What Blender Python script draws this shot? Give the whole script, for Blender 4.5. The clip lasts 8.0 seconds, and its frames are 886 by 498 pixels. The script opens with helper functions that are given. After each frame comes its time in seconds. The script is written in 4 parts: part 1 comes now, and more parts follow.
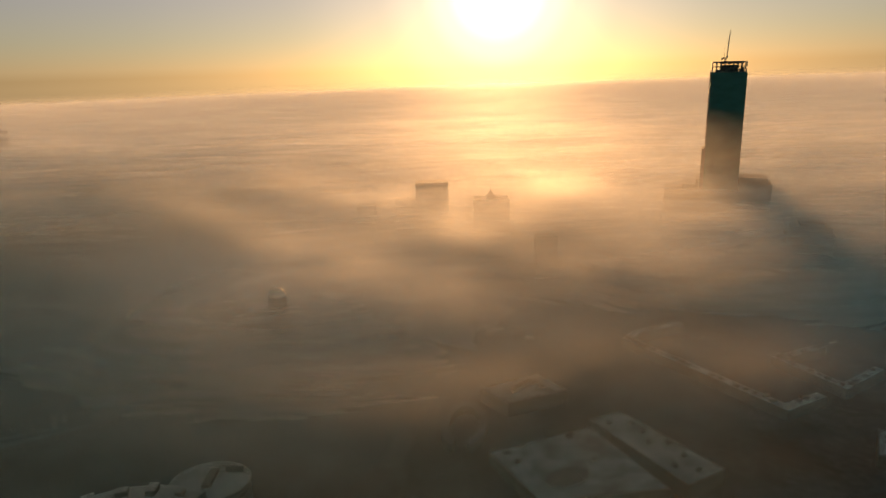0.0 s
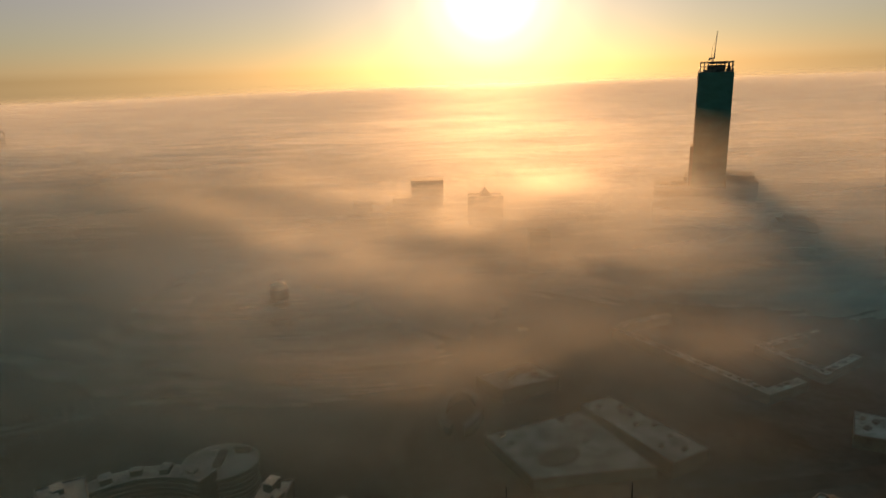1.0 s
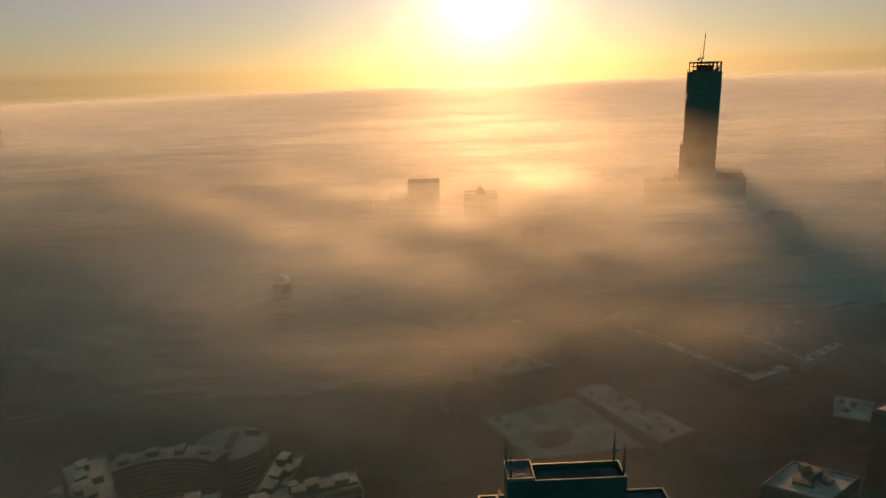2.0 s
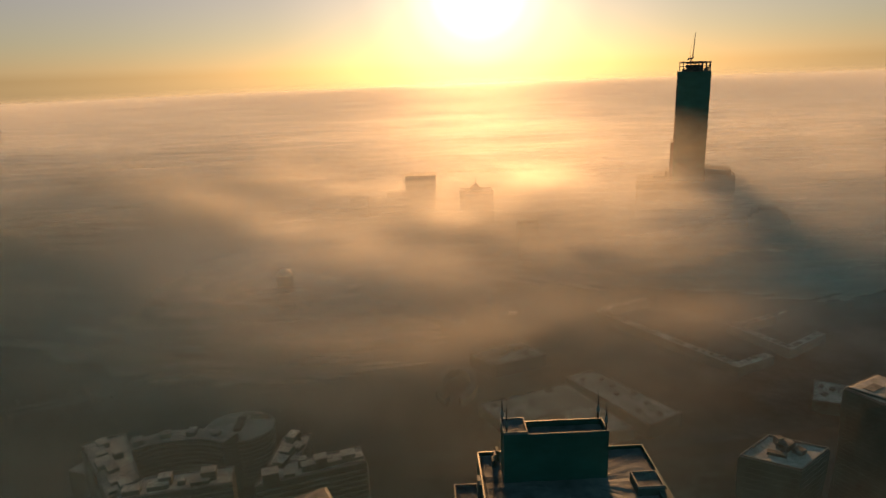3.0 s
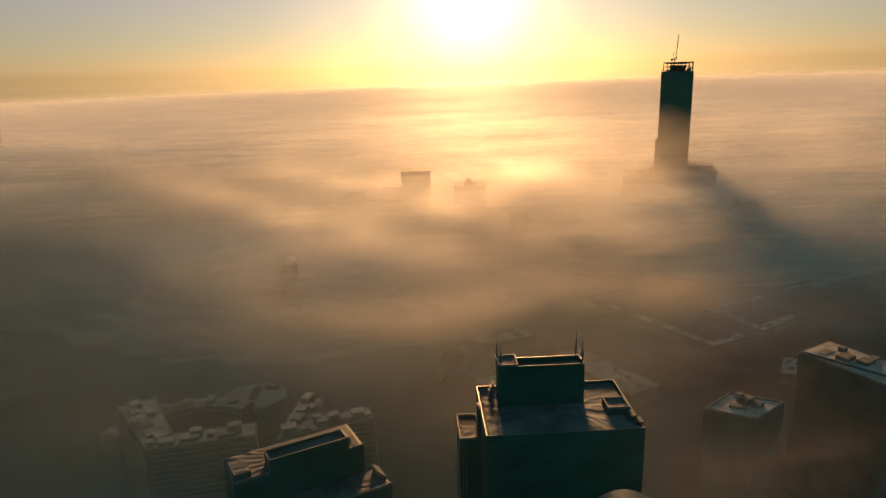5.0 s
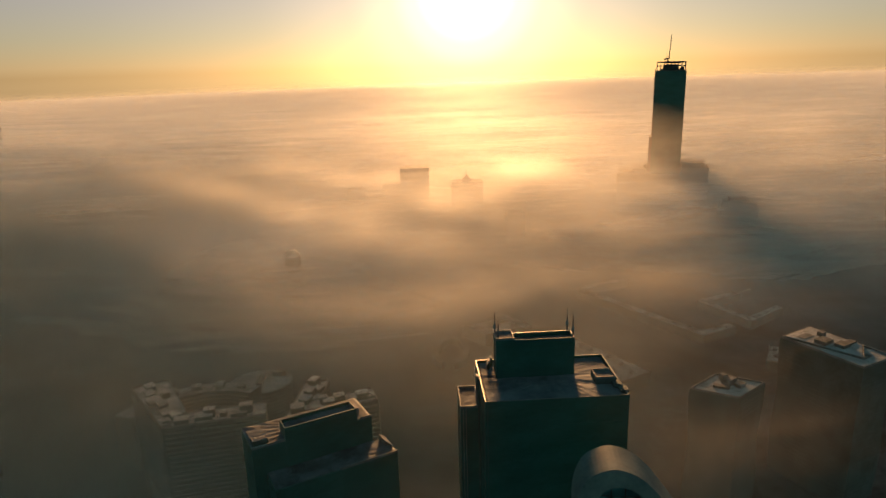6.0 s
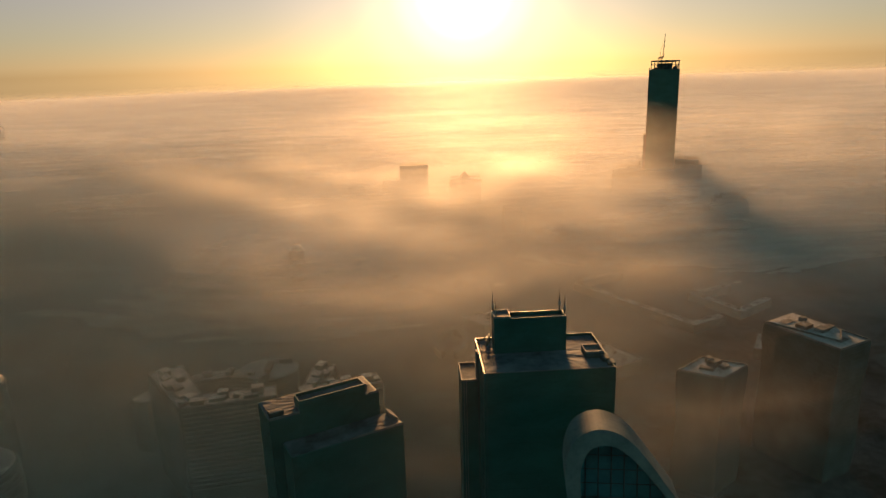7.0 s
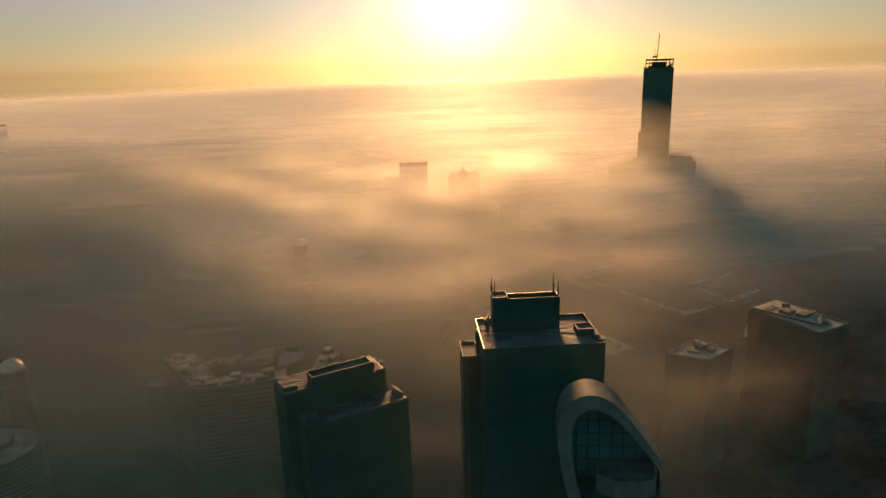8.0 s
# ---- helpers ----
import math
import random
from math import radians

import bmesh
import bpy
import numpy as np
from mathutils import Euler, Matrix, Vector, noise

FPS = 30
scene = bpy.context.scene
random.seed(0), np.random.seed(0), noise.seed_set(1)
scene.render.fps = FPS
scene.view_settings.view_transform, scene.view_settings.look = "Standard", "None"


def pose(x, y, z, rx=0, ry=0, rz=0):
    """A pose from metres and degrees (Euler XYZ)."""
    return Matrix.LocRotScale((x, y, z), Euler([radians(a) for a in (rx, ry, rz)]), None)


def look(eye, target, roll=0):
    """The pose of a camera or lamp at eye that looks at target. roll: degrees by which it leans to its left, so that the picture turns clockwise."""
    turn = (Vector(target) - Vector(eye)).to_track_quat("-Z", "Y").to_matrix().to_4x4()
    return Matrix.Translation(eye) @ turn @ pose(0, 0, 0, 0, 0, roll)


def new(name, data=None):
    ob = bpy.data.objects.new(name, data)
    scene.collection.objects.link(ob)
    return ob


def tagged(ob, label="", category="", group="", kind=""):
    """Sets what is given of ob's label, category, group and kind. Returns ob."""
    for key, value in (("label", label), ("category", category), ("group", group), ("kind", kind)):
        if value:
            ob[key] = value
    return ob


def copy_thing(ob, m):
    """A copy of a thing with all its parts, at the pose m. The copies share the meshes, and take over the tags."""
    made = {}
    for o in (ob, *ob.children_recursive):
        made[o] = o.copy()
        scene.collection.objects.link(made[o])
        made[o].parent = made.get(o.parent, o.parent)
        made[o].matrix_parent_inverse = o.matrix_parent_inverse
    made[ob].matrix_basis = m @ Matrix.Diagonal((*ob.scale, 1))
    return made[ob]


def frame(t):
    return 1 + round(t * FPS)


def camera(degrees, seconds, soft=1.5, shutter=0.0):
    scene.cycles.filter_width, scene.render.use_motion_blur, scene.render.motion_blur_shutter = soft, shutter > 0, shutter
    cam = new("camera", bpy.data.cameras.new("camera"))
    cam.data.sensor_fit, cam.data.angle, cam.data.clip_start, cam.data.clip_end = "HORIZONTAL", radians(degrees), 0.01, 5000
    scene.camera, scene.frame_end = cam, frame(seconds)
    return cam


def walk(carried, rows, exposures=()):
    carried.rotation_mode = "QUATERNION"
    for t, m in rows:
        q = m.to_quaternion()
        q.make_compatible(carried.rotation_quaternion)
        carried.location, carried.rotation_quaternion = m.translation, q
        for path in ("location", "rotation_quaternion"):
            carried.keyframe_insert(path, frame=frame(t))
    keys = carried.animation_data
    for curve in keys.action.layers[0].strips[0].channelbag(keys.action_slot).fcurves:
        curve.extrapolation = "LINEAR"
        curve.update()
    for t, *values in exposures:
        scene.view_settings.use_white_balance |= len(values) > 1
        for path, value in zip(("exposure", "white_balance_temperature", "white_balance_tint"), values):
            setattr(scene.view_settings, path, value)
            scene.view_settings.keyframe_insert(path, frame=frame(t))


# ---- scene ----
cam = camera(68, 8.0)
PATH = [
    (0.0, look((0.00, -0.00, 300.00), (0.000, 96.469, 273.661), -1.72)),
    (0.5, look((-1.57, -12.56, 300.18), (-1.078, 83.908, 273.833), -1.75)),
    (1.0, look((-3.11, -24.94, 300.05), (-2.144, 71.522, 273.714), -1.77)),
    (1.5, look((-5.26, -37.66, 300.36), (-3.849, 58.802, 274.024), -1.81)),
    (3.0, look((-10.63, -76.01, 301.90), (-8.037, 20.375, 275.373), -1.87)),
    (3.5, look((-12.38, -87.55, 301.28), (-9.393, 8.824, 274.750), -1.77)),
    (4.0, look((-14.21, -99.63, 301.04), (-10.881, -3.267, 274.521), -1.74)),
    (4.5, look((-16.03, -111.90, 301.12), (-12.417, -15.545, 274.605), -1.75)),
    (6.0, look((-21.45, -148.40, 300.95), (-17.066, -52.125, 274.275), -1.65)),
    (6.5, look((-22.96, -160.93, 301.33), (-18.426, -64.684, 274.551), -1.68)),
    (7.0, look((-24.73, -173.76, 301.69), (-20.037, -77.541, 274.839), -1.75)),
    (7.5, look((-26.56, -186.37, 301.84), (-21.700, -90.175, 274.939), -1.82)),
    (8.0, look((-28.39, -199.26, 302.20), (-23.415, -103.119, 275.149), -1.83)),
]
walk(cam, PATH, [(0.0, 1.78, 6700, 9), (8.0, 1.92, 6700, 9)])

# ---------------------------------------------------------------- sky, sun
SUN_AZ, SUN_EL = radians(5.1), radians(6.0)
SUN_DIR = Vector((math.sin(SUN_AZ) * math.cos(SUN_EL), math.cos(SUN_AZ) * math.cos(SUN_EL), math.sin(SUN_EL)))

scene.cycles.transparent_max_bounces = 110

world = bpy.data.worlds.new("sky")
scene.world = world
world.use_nodes = True
wt = world.node_tree
wn, wl = wt.nodes, wt.links
sky = wn.new("ShaderNodeTexSky")
sky.sky_type, sky.sun_disc = "NISHITA", False
sky.sun_elevation, sky.sun_rotation = SUN_EL, SUN_AZ
sky.air_density, sky.dust_density, sky.ozone_density = 1.0, 0.4, 3.0
back = wn["Background"]
back.inputs[1].default_value = 0.0145
wl.new(sky.outputs[0], back.inputs[0])
# the sun's disc and the bright air round it
coord = wn.new("ShaderNodeTexCoord")
dot = wn.new("ShaderNodeVectorMath")
dot.operation = "DOT_PRODUCT"
dot.inputs[1].default_value = SUN_DIR
wl.new(coord.outputs["Generated"], dot.inputs[0])
ang = wn.new("ShaderNodeMath")
ang.operation = "ARCCOSINE"
wl.new(dot.outputs["Value"], ang.inputs[0])
deg = wn.new("ShaderNodeMath")
deg.operation = "MULTIPLY"
deg.inputs[1].default_value = 1 / radians(30)
wl.new(ang.outputs[0], deg.inputs[0])
glow = wn.new("ShaderNodeValToRGB")
glow.color_ramp.interpolation = "EASE"
els = glow.color_ramp.elements
els[0].position, els[0].color = 0.0, (1.0, 0.88, 0.62, 1)
els[1].position, els[1].color = 1.0, (0, 0, 0, 1)
for at, col in ((0.09, (0.86, 0.74, 0.52, 1)), (0.15, (0.42, 0.34, 0.24, 1)), (0.22, (0.205, 0.146, 0.106, 1)), (0.34, (0.092, 0.060, 0.047, 1)), (0.6, (0.025, 0.016, 0.011, 1))):
    el = els.new(at)
    el.color = col
wl.new(deg.outputs[0], glow.inputs[0])
bg2 = wn.new("ShaderNodeBackground")
bg2.inputs[1].default_value = 0.38
wl.new(glow.outputs[0], bg2.inputs[0])
# warm haze low over the horizon, thicker on the sunny side
split = wn.new("ShaderNodeSeparateXYZ")
wl.new(coord.outputs["Generated"], split.inputs[0])
low = wn.new("ShaderNodeMapRange")
low.inputs["From Min"].default_value, low.inputs["From Max"].default_value = -0.05, 0.35
wl.new(split.outputs["Z"], low.inputs["Value"])
haze = wn.new("ShaderNodeValToRGB")
hz = haze.color_ramp.elements
hz[0].position, hz[0].color = 0.0, (0.80, 0.50, 0.27, 1)
hz[1].position, hz[1].color = 1.0, (0.02, 0.023, 0.026, 1)
for at, col in ((0.10, (0.78, 0.50, 0.28, 1)), (0.125, (0.66, 0.42, 0.24, 1)), (0.155, (0.86, 0.54, 0.32, 1)), (0.24, (0.76, 0.52, 0.36, 1)), (0.36, (0.76, 0.50, 0.42, 1)), (0.48, (0.74, 0.48, 0.43, 1)), (0.66, (0.10, 0.11, 0.12, 1))):
    el = hz.new(at)
    el.color = col
wl.new(low.outputs[0], haze.inputs[0])
side = wn.new("ShaderNodeMapRange")
side.inputs["From Min"].default_value, side.inputs["From Max"].default_value = 0.2, 0.9
side.inputs["To Min"].default_value, side.inputs["To Max"].default_value = 0.006, 0.10
wl.new(dot.outputs["Value"], side.inputs["Value"])
bg3 = wn.new("ShaderNodeBackground")
wl.new(haze.outputs[0], bg3.inputs[0])
wl.new(side.outputs[0], bg3.inputs[1])
both = wn.new("ShaderNodeAddShader")
wl.new(back.outputs[0], both.inputs[0])
wl.new(bg2.outputs[0], both.inputs[1])
allsky = wn.new("ShaderNodeAddShader")
wl.new(both.outputs[0], allsky.inputs[0])
wl.new(bg3.outputs[0], allsky.inputs[1])
# the cold clear sky away from the sun
away = wn.new("ShaderNodeMapRange")
away.interpolation_type = "SMOOTHSTEP"
away.inputs["From Min"].default_value, away.inputs["From Max"].default_value = 0.72, -0.25
away.inputs["To Min"].default_value, away.inputs["To Max"].default_value = 0.0, 0.048
wl.new(dot.outputs["Value"], away.inputs["Value"])
bg4 = wn.new("ShaderNodeBackground")
bg4.inputs[0].default_value = (0.40, 0.95, 0.76, 1)
wl.new(away.outputs[0], bg4.inputs[1])
withcold = wn.new("ShaderNodeAddShader")
wl.new(allsky.outputs[0], withcold.inputs[0])
wl.new(bg4.outputs[0], withcold.inputs[1])
wl.new(withcold.outputs[0], wn["World Output"].inputs[0])

sun = new("sun", bpy.data.lights.new("sun", "SUN"))
sun.data.energy, sun.data.angle, sun.data.color = 4.4, radians(10.0), (1.0, 0.50, 0.20)
sun.matrix_world = look((0, 0, 0), -SUN_DIR)


# ---------------------------------------------------------------- materials
def nodes_of(name):
    m = bpy.data.materials.new(name)
    m.use_nodes = True
    return m, m.node_tree.nodes, m.node_tree.links


def surface(name, c1, c2, scale, rough=0.7, bump=0.3, metal=0.0, stretch=(1, 1, 1), fine=6.0, spec=0.15):
    """Two colours mixed by a large and a small noise, with relief from the small one."""
    m, n, l = nodes_of(name)
    bsdf = n["Principled BSDF"]
    tc = n.new("ShaderNodeTexCoord")
    mp = n.new("ShaderNodeMapping")
    mp.inputs["Scale"].default_value = stretch
    l.new(tc.outputs["Object"], mp.inputs[0])
    big = n.new("ShaderNodeTexNoise")
    big.inputs["Scale"].default_value = scale
    big.inputs["Detail"].default_value = 5
    small = n.new("ShaderNodeTexNoise")
    small.inputs["Scale"].default_value = scale * fine
    small.inputs["Detail"].default_value = 4
    l.new(mp.outputs[0], big.inputs["Vector"])
    l.new(mp.outputs[0], small.inputs["Vector"])
    add = n.new("ShaderNodeMath")
    add.operation = "MULTIPLY_ADD"
    add.inputs[1].default_value = 0.45
    l.new(small.outputs[0], add.inputs[0])
    l.new(big.outputs[0], add.inputs[2])
    ramp = n.new("ShaderNodeValToRGB")
    e = ramp.color_ramp.elements
    e[0].position, e[0].color = 0.52, (*c1, 1)
    e[1].position, e[1].color = 0.92, (*c2, 1)
    l.new(add.outputs[0], ramp.inputs[0])
    l.new(ramp.outputs[0], bsdf.inputs["Base Color"])
    bsdf.inputs["Roughness"].default_value = rough
    bsdf.inputs["Metallic"].default_value = metal
    bsdf.inputs["Specular IOR Level"].default_value = spec
    bm_ = n.new("ShaderNodeBump")
    bm_.inputs["Strength"].default_value = bump
    bm_.inputs["Distance"].default_value = 0.4
    l.new(small.outputs[0], bm_.inputs["Height"])
    l.new(bm_.outputs[0], bsdf.inputs["Normal"])
    return m


M_GLASS = surface("dark_curtain_glass", (0.008, 0.050, 0.046), (0.016, 0.080, 0.072), 0.05, 0.42, 0.05, stretch=(1, 1, 2), spec=0.3)
M_STONE = surface("grey_stone_cladding", (0.035, 0.058, 0.058), (0.065, 0.092, 0.092), 0.06, 0.75, 0.2)
M_CONC = surface("raw_concrete", (0.05, 0.052, 0.05), (0.10, 0.10, 0.095), 0.04, 0.85, 0.4)
# concrete of the far towers, haze put in by lightening its colour
M_PALE = surface("haze_pale_concrete", (0.13, 0.125, 0.11), (0.22, 0.21, 0.185), 0.05, 0.85, 0.3)
M_STEEL = surface("dark_steel", (0.03, 0.032, 0.035), (0.06, 0.062, 0.065), 0.3, 0.5, 0.1, metal=0.6)
M_BAND = surface("pale_floor_band", (0.075, 0.10, 0.10), (0.12, 0.15, 0.15), 0.1, 0.7, 0.2)
# snow with shade put into its colour, since sun reaches these roofs
M_SNOW = surface("shade_dimmed_snow", (0.030, 0.042, 0.050), (0.11, 0.13, 0.15), 0.05, 0.8, 0.5)
# the same snow in a lighter tone, mostly for roofs shaded by fog
M_PALER_SNOW = surface("paler_snow", (0.15, 0.16, 0.165), (0.34, 0.35, 0.36), 0.06, 0.8, 0.5)
M_EDGE = surface("frosted_metal_edge", (0.075, 0.088, 0.095), (0.15, 0.165, 0.175), 0.2, 0.65, 0.2)
M_PLANT = surface("roof_machinery", (0.05, 0.055, 0.055), (0.14, 0.145, 0.145), 0.25, 0.7, 0.3)
M_BARK = surface("bare_winter_wood", (0.035, 0.03, 0.025), (0.075, 0.065, 0.055), 0.6, 0.9, 0.4)
M_BLUEGLASS = surface("blue_tinted_glass", (0.008, 0.070, 0.085), (0.025, 0.12, 0.135), 0.12, 0.40, 0.05, spec=0.3)


def ground_material():
    m, n, l = nodes_of("frosted_city_ground")
    bsdf = n["Principled BSDF"]
    tc = n.new("ShaderNodeTexCoord")
    big = n.new("ShaderNodeTexNoise")
    big.inputs["Scale"].default_value, big.inputs["Detail"].default_value = 0.012, 6
    fine = n.new("ShaderNodeTexNoise")
    fine.inputs["Scale"].default_value, fine.inputs["Detail"].default_value = 0.15, 4
    l.new(tc.outputs["Object"], big.inputs["Vector"])
    l.new(tc.outputs["Object"], fine.inputs["Vector"])
    add = n.new("ShaderNodeMath")
    add.operation = "MULTIPLY_ADD"
    add.inputs[1].default_value = 0.35
    l.new(fine.outputs[0], add.inputs[0])
    l.new(big.outputs[0], add.inputs[2])
    ramp = n.new("ShaderNodeValToRGB")
    e = ramp.color_ramp.elements
    e[0].position, e[0].color = 0.55, (0.012, 0.018, 0.020, 1)
    e[1].position, e[1].color = 0.85, (0.060, 0.072, 0.080, 1)
    l.new(add.outputs[0], ramp.inputs[0])
    l.new(ramp.outputs[0], bsdf.inputs["Base Color"])
    bsdf.inputs["Roughness"].default_value = 0.9
    bsdf.inputs["Specular IOR Level"].default_value = 0.08
    return m


M_GROUND = ground_material()
M_ROAD = surface("icy_asphalt", (0.02, 0.023, 0.025), (0.045, 0.048, 0.05), 0.05, 0.8, 0.2)


def fog_material(name, upright):
    """Thin sheet of droplets: partly clear, it throws low sunlight forward."""
    m, n, l = nodes_of(name)
    n.remove(n["Principled BSDF"])
    out = n["Material Output"]
    dens = n.new("ShaderNodeAttribute")
    dens.attribute_name = "fog_amount"
    tc = n.new("ShaderNodeTexCoord")
    mp = n.new("ShaderNodeMapping")
    mp.inputs["Rotation"].default_value = (0, 0, radians(-9))
    mp.inputs["Scale"].default_value = (1 / 430, 1 / 150, 1 / 260) if not upright else (1 / 210, 1 / 110, 1 / 80)
    l.new(tc.outputs["Object"], mp.inputs[0])
    noi = n.new("ShaderNodeTexNoise")
    noi.inputs["Scale"].default_value, noi.inputs["Detail"].default_value = 1.0, 3 if upright else 7
    noi.inputs["Roughness"].default_value = 0.6
    noi.inputs["Distortion"].default_value = 1.1
    l.new(mp.outputs[0], noi.inputs["Vector"])
    rmp = n.new("ShaderNodeMapRange")
    rmp.inputs["From Min"].default_value, rmp.inputs["From Max"].default_value = 0.30, 0.70
    rmp.inputs["To Min"].default_value, rmp.inputs["To Max"].default_value = (0.15, 1.85) if upright else (0.15, 1.85)
    l.new(noi.outputs[0], rmp.inputs["Value"])
    mul = n.new("ShaderNodeMath")
    mul.operation, mul.use_clamp = "MULTIPLY", True
    l.new(dens.outputs["Fac"], mul.inputs[0])
    if upright:
        l.new(rmp.outputs[0], mul.inputs[1])
    else:
        relief = n.new("ShaderNodeAttribute")
        relief.attribute_name = "fog_relief"
        floor_ = n.new("ShaderNodeMath")
        floor_.operation = "MAXIMUM"
        floor_.inputs[1].default_value = 0.3
        l.new(relief.outputs["Fac"], floor_.inputs[0])
        calm = n.new("ShaderNodeMix")
        calm.inputs[2].default_value = 1.0
        l.new(floor_.outputs[0], calm.inputs[0])
        l.new(rmp.outputs[0], calm.inputs[3])
        l.new(calm.outputs[0], mul.inputs[1])
    diffuse = n.new("ShaderNodeBsdfDiffuse")
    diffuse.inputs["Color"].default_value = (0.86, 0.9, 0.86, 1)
    body = n.new("ShaderNodeMixShader")
    if upright:
        # small onward share; the dark diffuse colour stands in for the fog's deep shade
        onward = n.new("ShaderNodeBsdfRefraction")
        onward.distribution = "BECKMANN"
        onward.inputs["Color"].default_value = (0.90, 0.90, 0.90, 1)
        onward.inputs["Roughness"].default_value = 0.585
        onward.inputs["IOR"].default_value = 2.0
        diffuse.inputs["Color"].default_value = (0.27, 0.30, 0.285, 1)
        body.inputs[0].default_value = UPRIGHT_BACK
        l.new(onward.outputs[0], body.inputs[1])
        l.new(diffuse.outputs[0], body.inputs[2])
    else:
        bump = n.new("ShaderNodeBump")
        bump.inputs["Strength"].default_value, bump.inputs["Distance"].default_value = 1.0, 4.0
        l.new(noi.outputs[0], bump.inputs["Height"])
        l.new(relief.outputs["Fac"], bump.inputs["Strength"])
        glossy = n.new("ShaderNodeBsdfGlossy")
        glossy.inputs["Color"].default_value = (0.92, 0.92, 0.92, 1)
        glossy.inputs["Roughness"].default_value = LOBE
        veil = n.new("ShaderNodeBsdfSheen")
        veil.inputs["Color"].default_value = (0.95, 0.95, 0.95, 1)
        veil.inputs["Roughness"].default_value = 0.7
        for b_ in (glossy, veil, diffuse):
            l.new(bump.outputs[0], b_.inputs["Normal"])
        soft = n.new("ShaderNodeMixShader")
        soft.inputs[0].default_value = 0.75
        l.new(veil.outputs[0], soft.inputs[1])
        l.new(diffuse.outputs[0], soft.inputs[2])
        body.inputs[0].default_value = 0.40
        l.new(glossy.outputs[0], body.inputs[1])
        l.new(soft.outputs[0], body.inputs[2])
    clear = n.new("ShaderNodeBsdfTransparent")
    mix = n.new("ShaderNodeMixShader")
    l.new(mul.outputs[0], mix.inputs[0])
    l.new(clear.outputs[0], mix.inputs[1])
    l.new(body.outputs[0], mix.inputs[2])
    l.new(mix.outputs[0], out.inputs["Surface"])
    return m


LOBE, UPRIGHT_BACK = 0.80, 0.908  # spread of the forward glow; share thrown back by the upright drifts
M_FOG = fog_material("morning_fog", False)
M_DRIFT = fog_material("shade_dark_fog", True)


# ---------------------------------------------------------------- mesh helpers
def part(name, bm, material, parent=None, label=""):
    me = bpy.data.meshes.new(name)
    bm.normal_update()
    bm.to_mesh(me)
    bm.free()
    me.materials.append(material)
    ob = new(name, me)
    if parent:
        ob.parent = parent
    if label:
        ob["label"] = label
    return ob


def thing(name, m, label, category, group=""):
    ob = new(name)
    ob.empty_display_size = 5
    ob.matrix_world = m
    return tagged(ob, label, category, group)


def box(x0, x1, y0, y1, z0, z1, bm=None, bevel=0.0):
    bm = bm or bmesh.new()
    vs = [bm.verts.new((x, y, z)) for z in (z0, z1) for x, y in ((x0, y0), (x1, y0), (x1, y1), (x0, y1))]
    for f in ((3, 2, 1, 0), (4, 5, 6, 7), (0, 1, 5, 4), (1, 2, 6, 5), (2, 3, 7, 6), (3, 0, 4, 7)):
        bm.faces.new([vs[k] for k in f])
    if bevel:
        bmesh.ops.bevel(bm, geom=list(bm.edges), offset=bevel, segments=1, affect="EDGES")
    return bm


def prism(poly, z0, z1, bm=None):
    """A right prism over a footprint that runs counter-clockwise."""
    bm = bm or bmesh.new()
    lo = [bm.verts.new((x, y, z0)) for x, y in poly]
    hi = [bm.verts.new((x, y, z1)) for x, y in poly]
    bm.faces.new(hi)
    bm.faces.new(lo[::-1])
    for k in range(len(poly)):
        j = (k + 1) % len(poly)
        bm.faces.new((lo[k], lo[j], hi[j], hi[k]))
    return bm


def beam(a, b, r, bm=None, r2=None, sides=6):
    """A tapered bar from a to b."""
    bm = bm or bmesh.new()
    a, b = Vector(a), Vector(b)
    q = (b - a).to_track_quat("Z", "Y")
    r2 = r if r2 is None else r2
    rings = []
    for c, rad in ((a, r), (b, r2)):
        rings.append([bm.verts.new(c + q @ Vector((rad * math.cos(k * math.tau / sides), rad * math.sin(k * math.tau / sides), 0))) for k in range(sides)])
    for k in range(sides):
        j = (k + 1) % sides
        bm.faces.new((rings[0][k], rings[0][j], rings[1][j], rings[1][k]))
    bm.faces.new(rings[0][::-1])
    bm.faces.new(rings[1])
    return bm


def inset_poly(poly, d):
    """The footprint moved inwards by d on every side."""
    out = []
    n = len(poly)
    for k in range(n):
        p0, p1, p2 = Vector(poly[k - 1]), Vector(poly[k]), Vector(poly[(k + 1) % n])
        e1, e2 = (p1 - p0).normalized(), (p2 - p1).normalized()
        n1, n2 = Vector((-e1.y, e1.x)), Vector((-e2.y, e2.x))
        m = (n1 + n2) / max(0.3, 1 + n1.dot(n2))
        out.append(tuple(p1 + m * d))
    return out


def wall_run(p, q, thick, z0, z1, bm=None):
    """A wall along p-q, thick to its left."""
    p, q = Vector(p), Vector(q)
    e = (q - p).normalized()
    s = Vector((-e.y, e.x)) * thick
    return prism([tuple(p), tuple(q), tuple(q + s), tuple(p + s)], z0, z1, bm)


def parapet(parent, poly, z, h, thick, material, name="parapet", label=""):
    for k in range(len(poly)):
        p, q = Vector(poly[k]), Vector(poly[(k + 1) % len(poly)])
        e = (q - p).normalized()
        part(name, wall_run(p + e * thick, q, thick, z, z + h), material, parent, label)


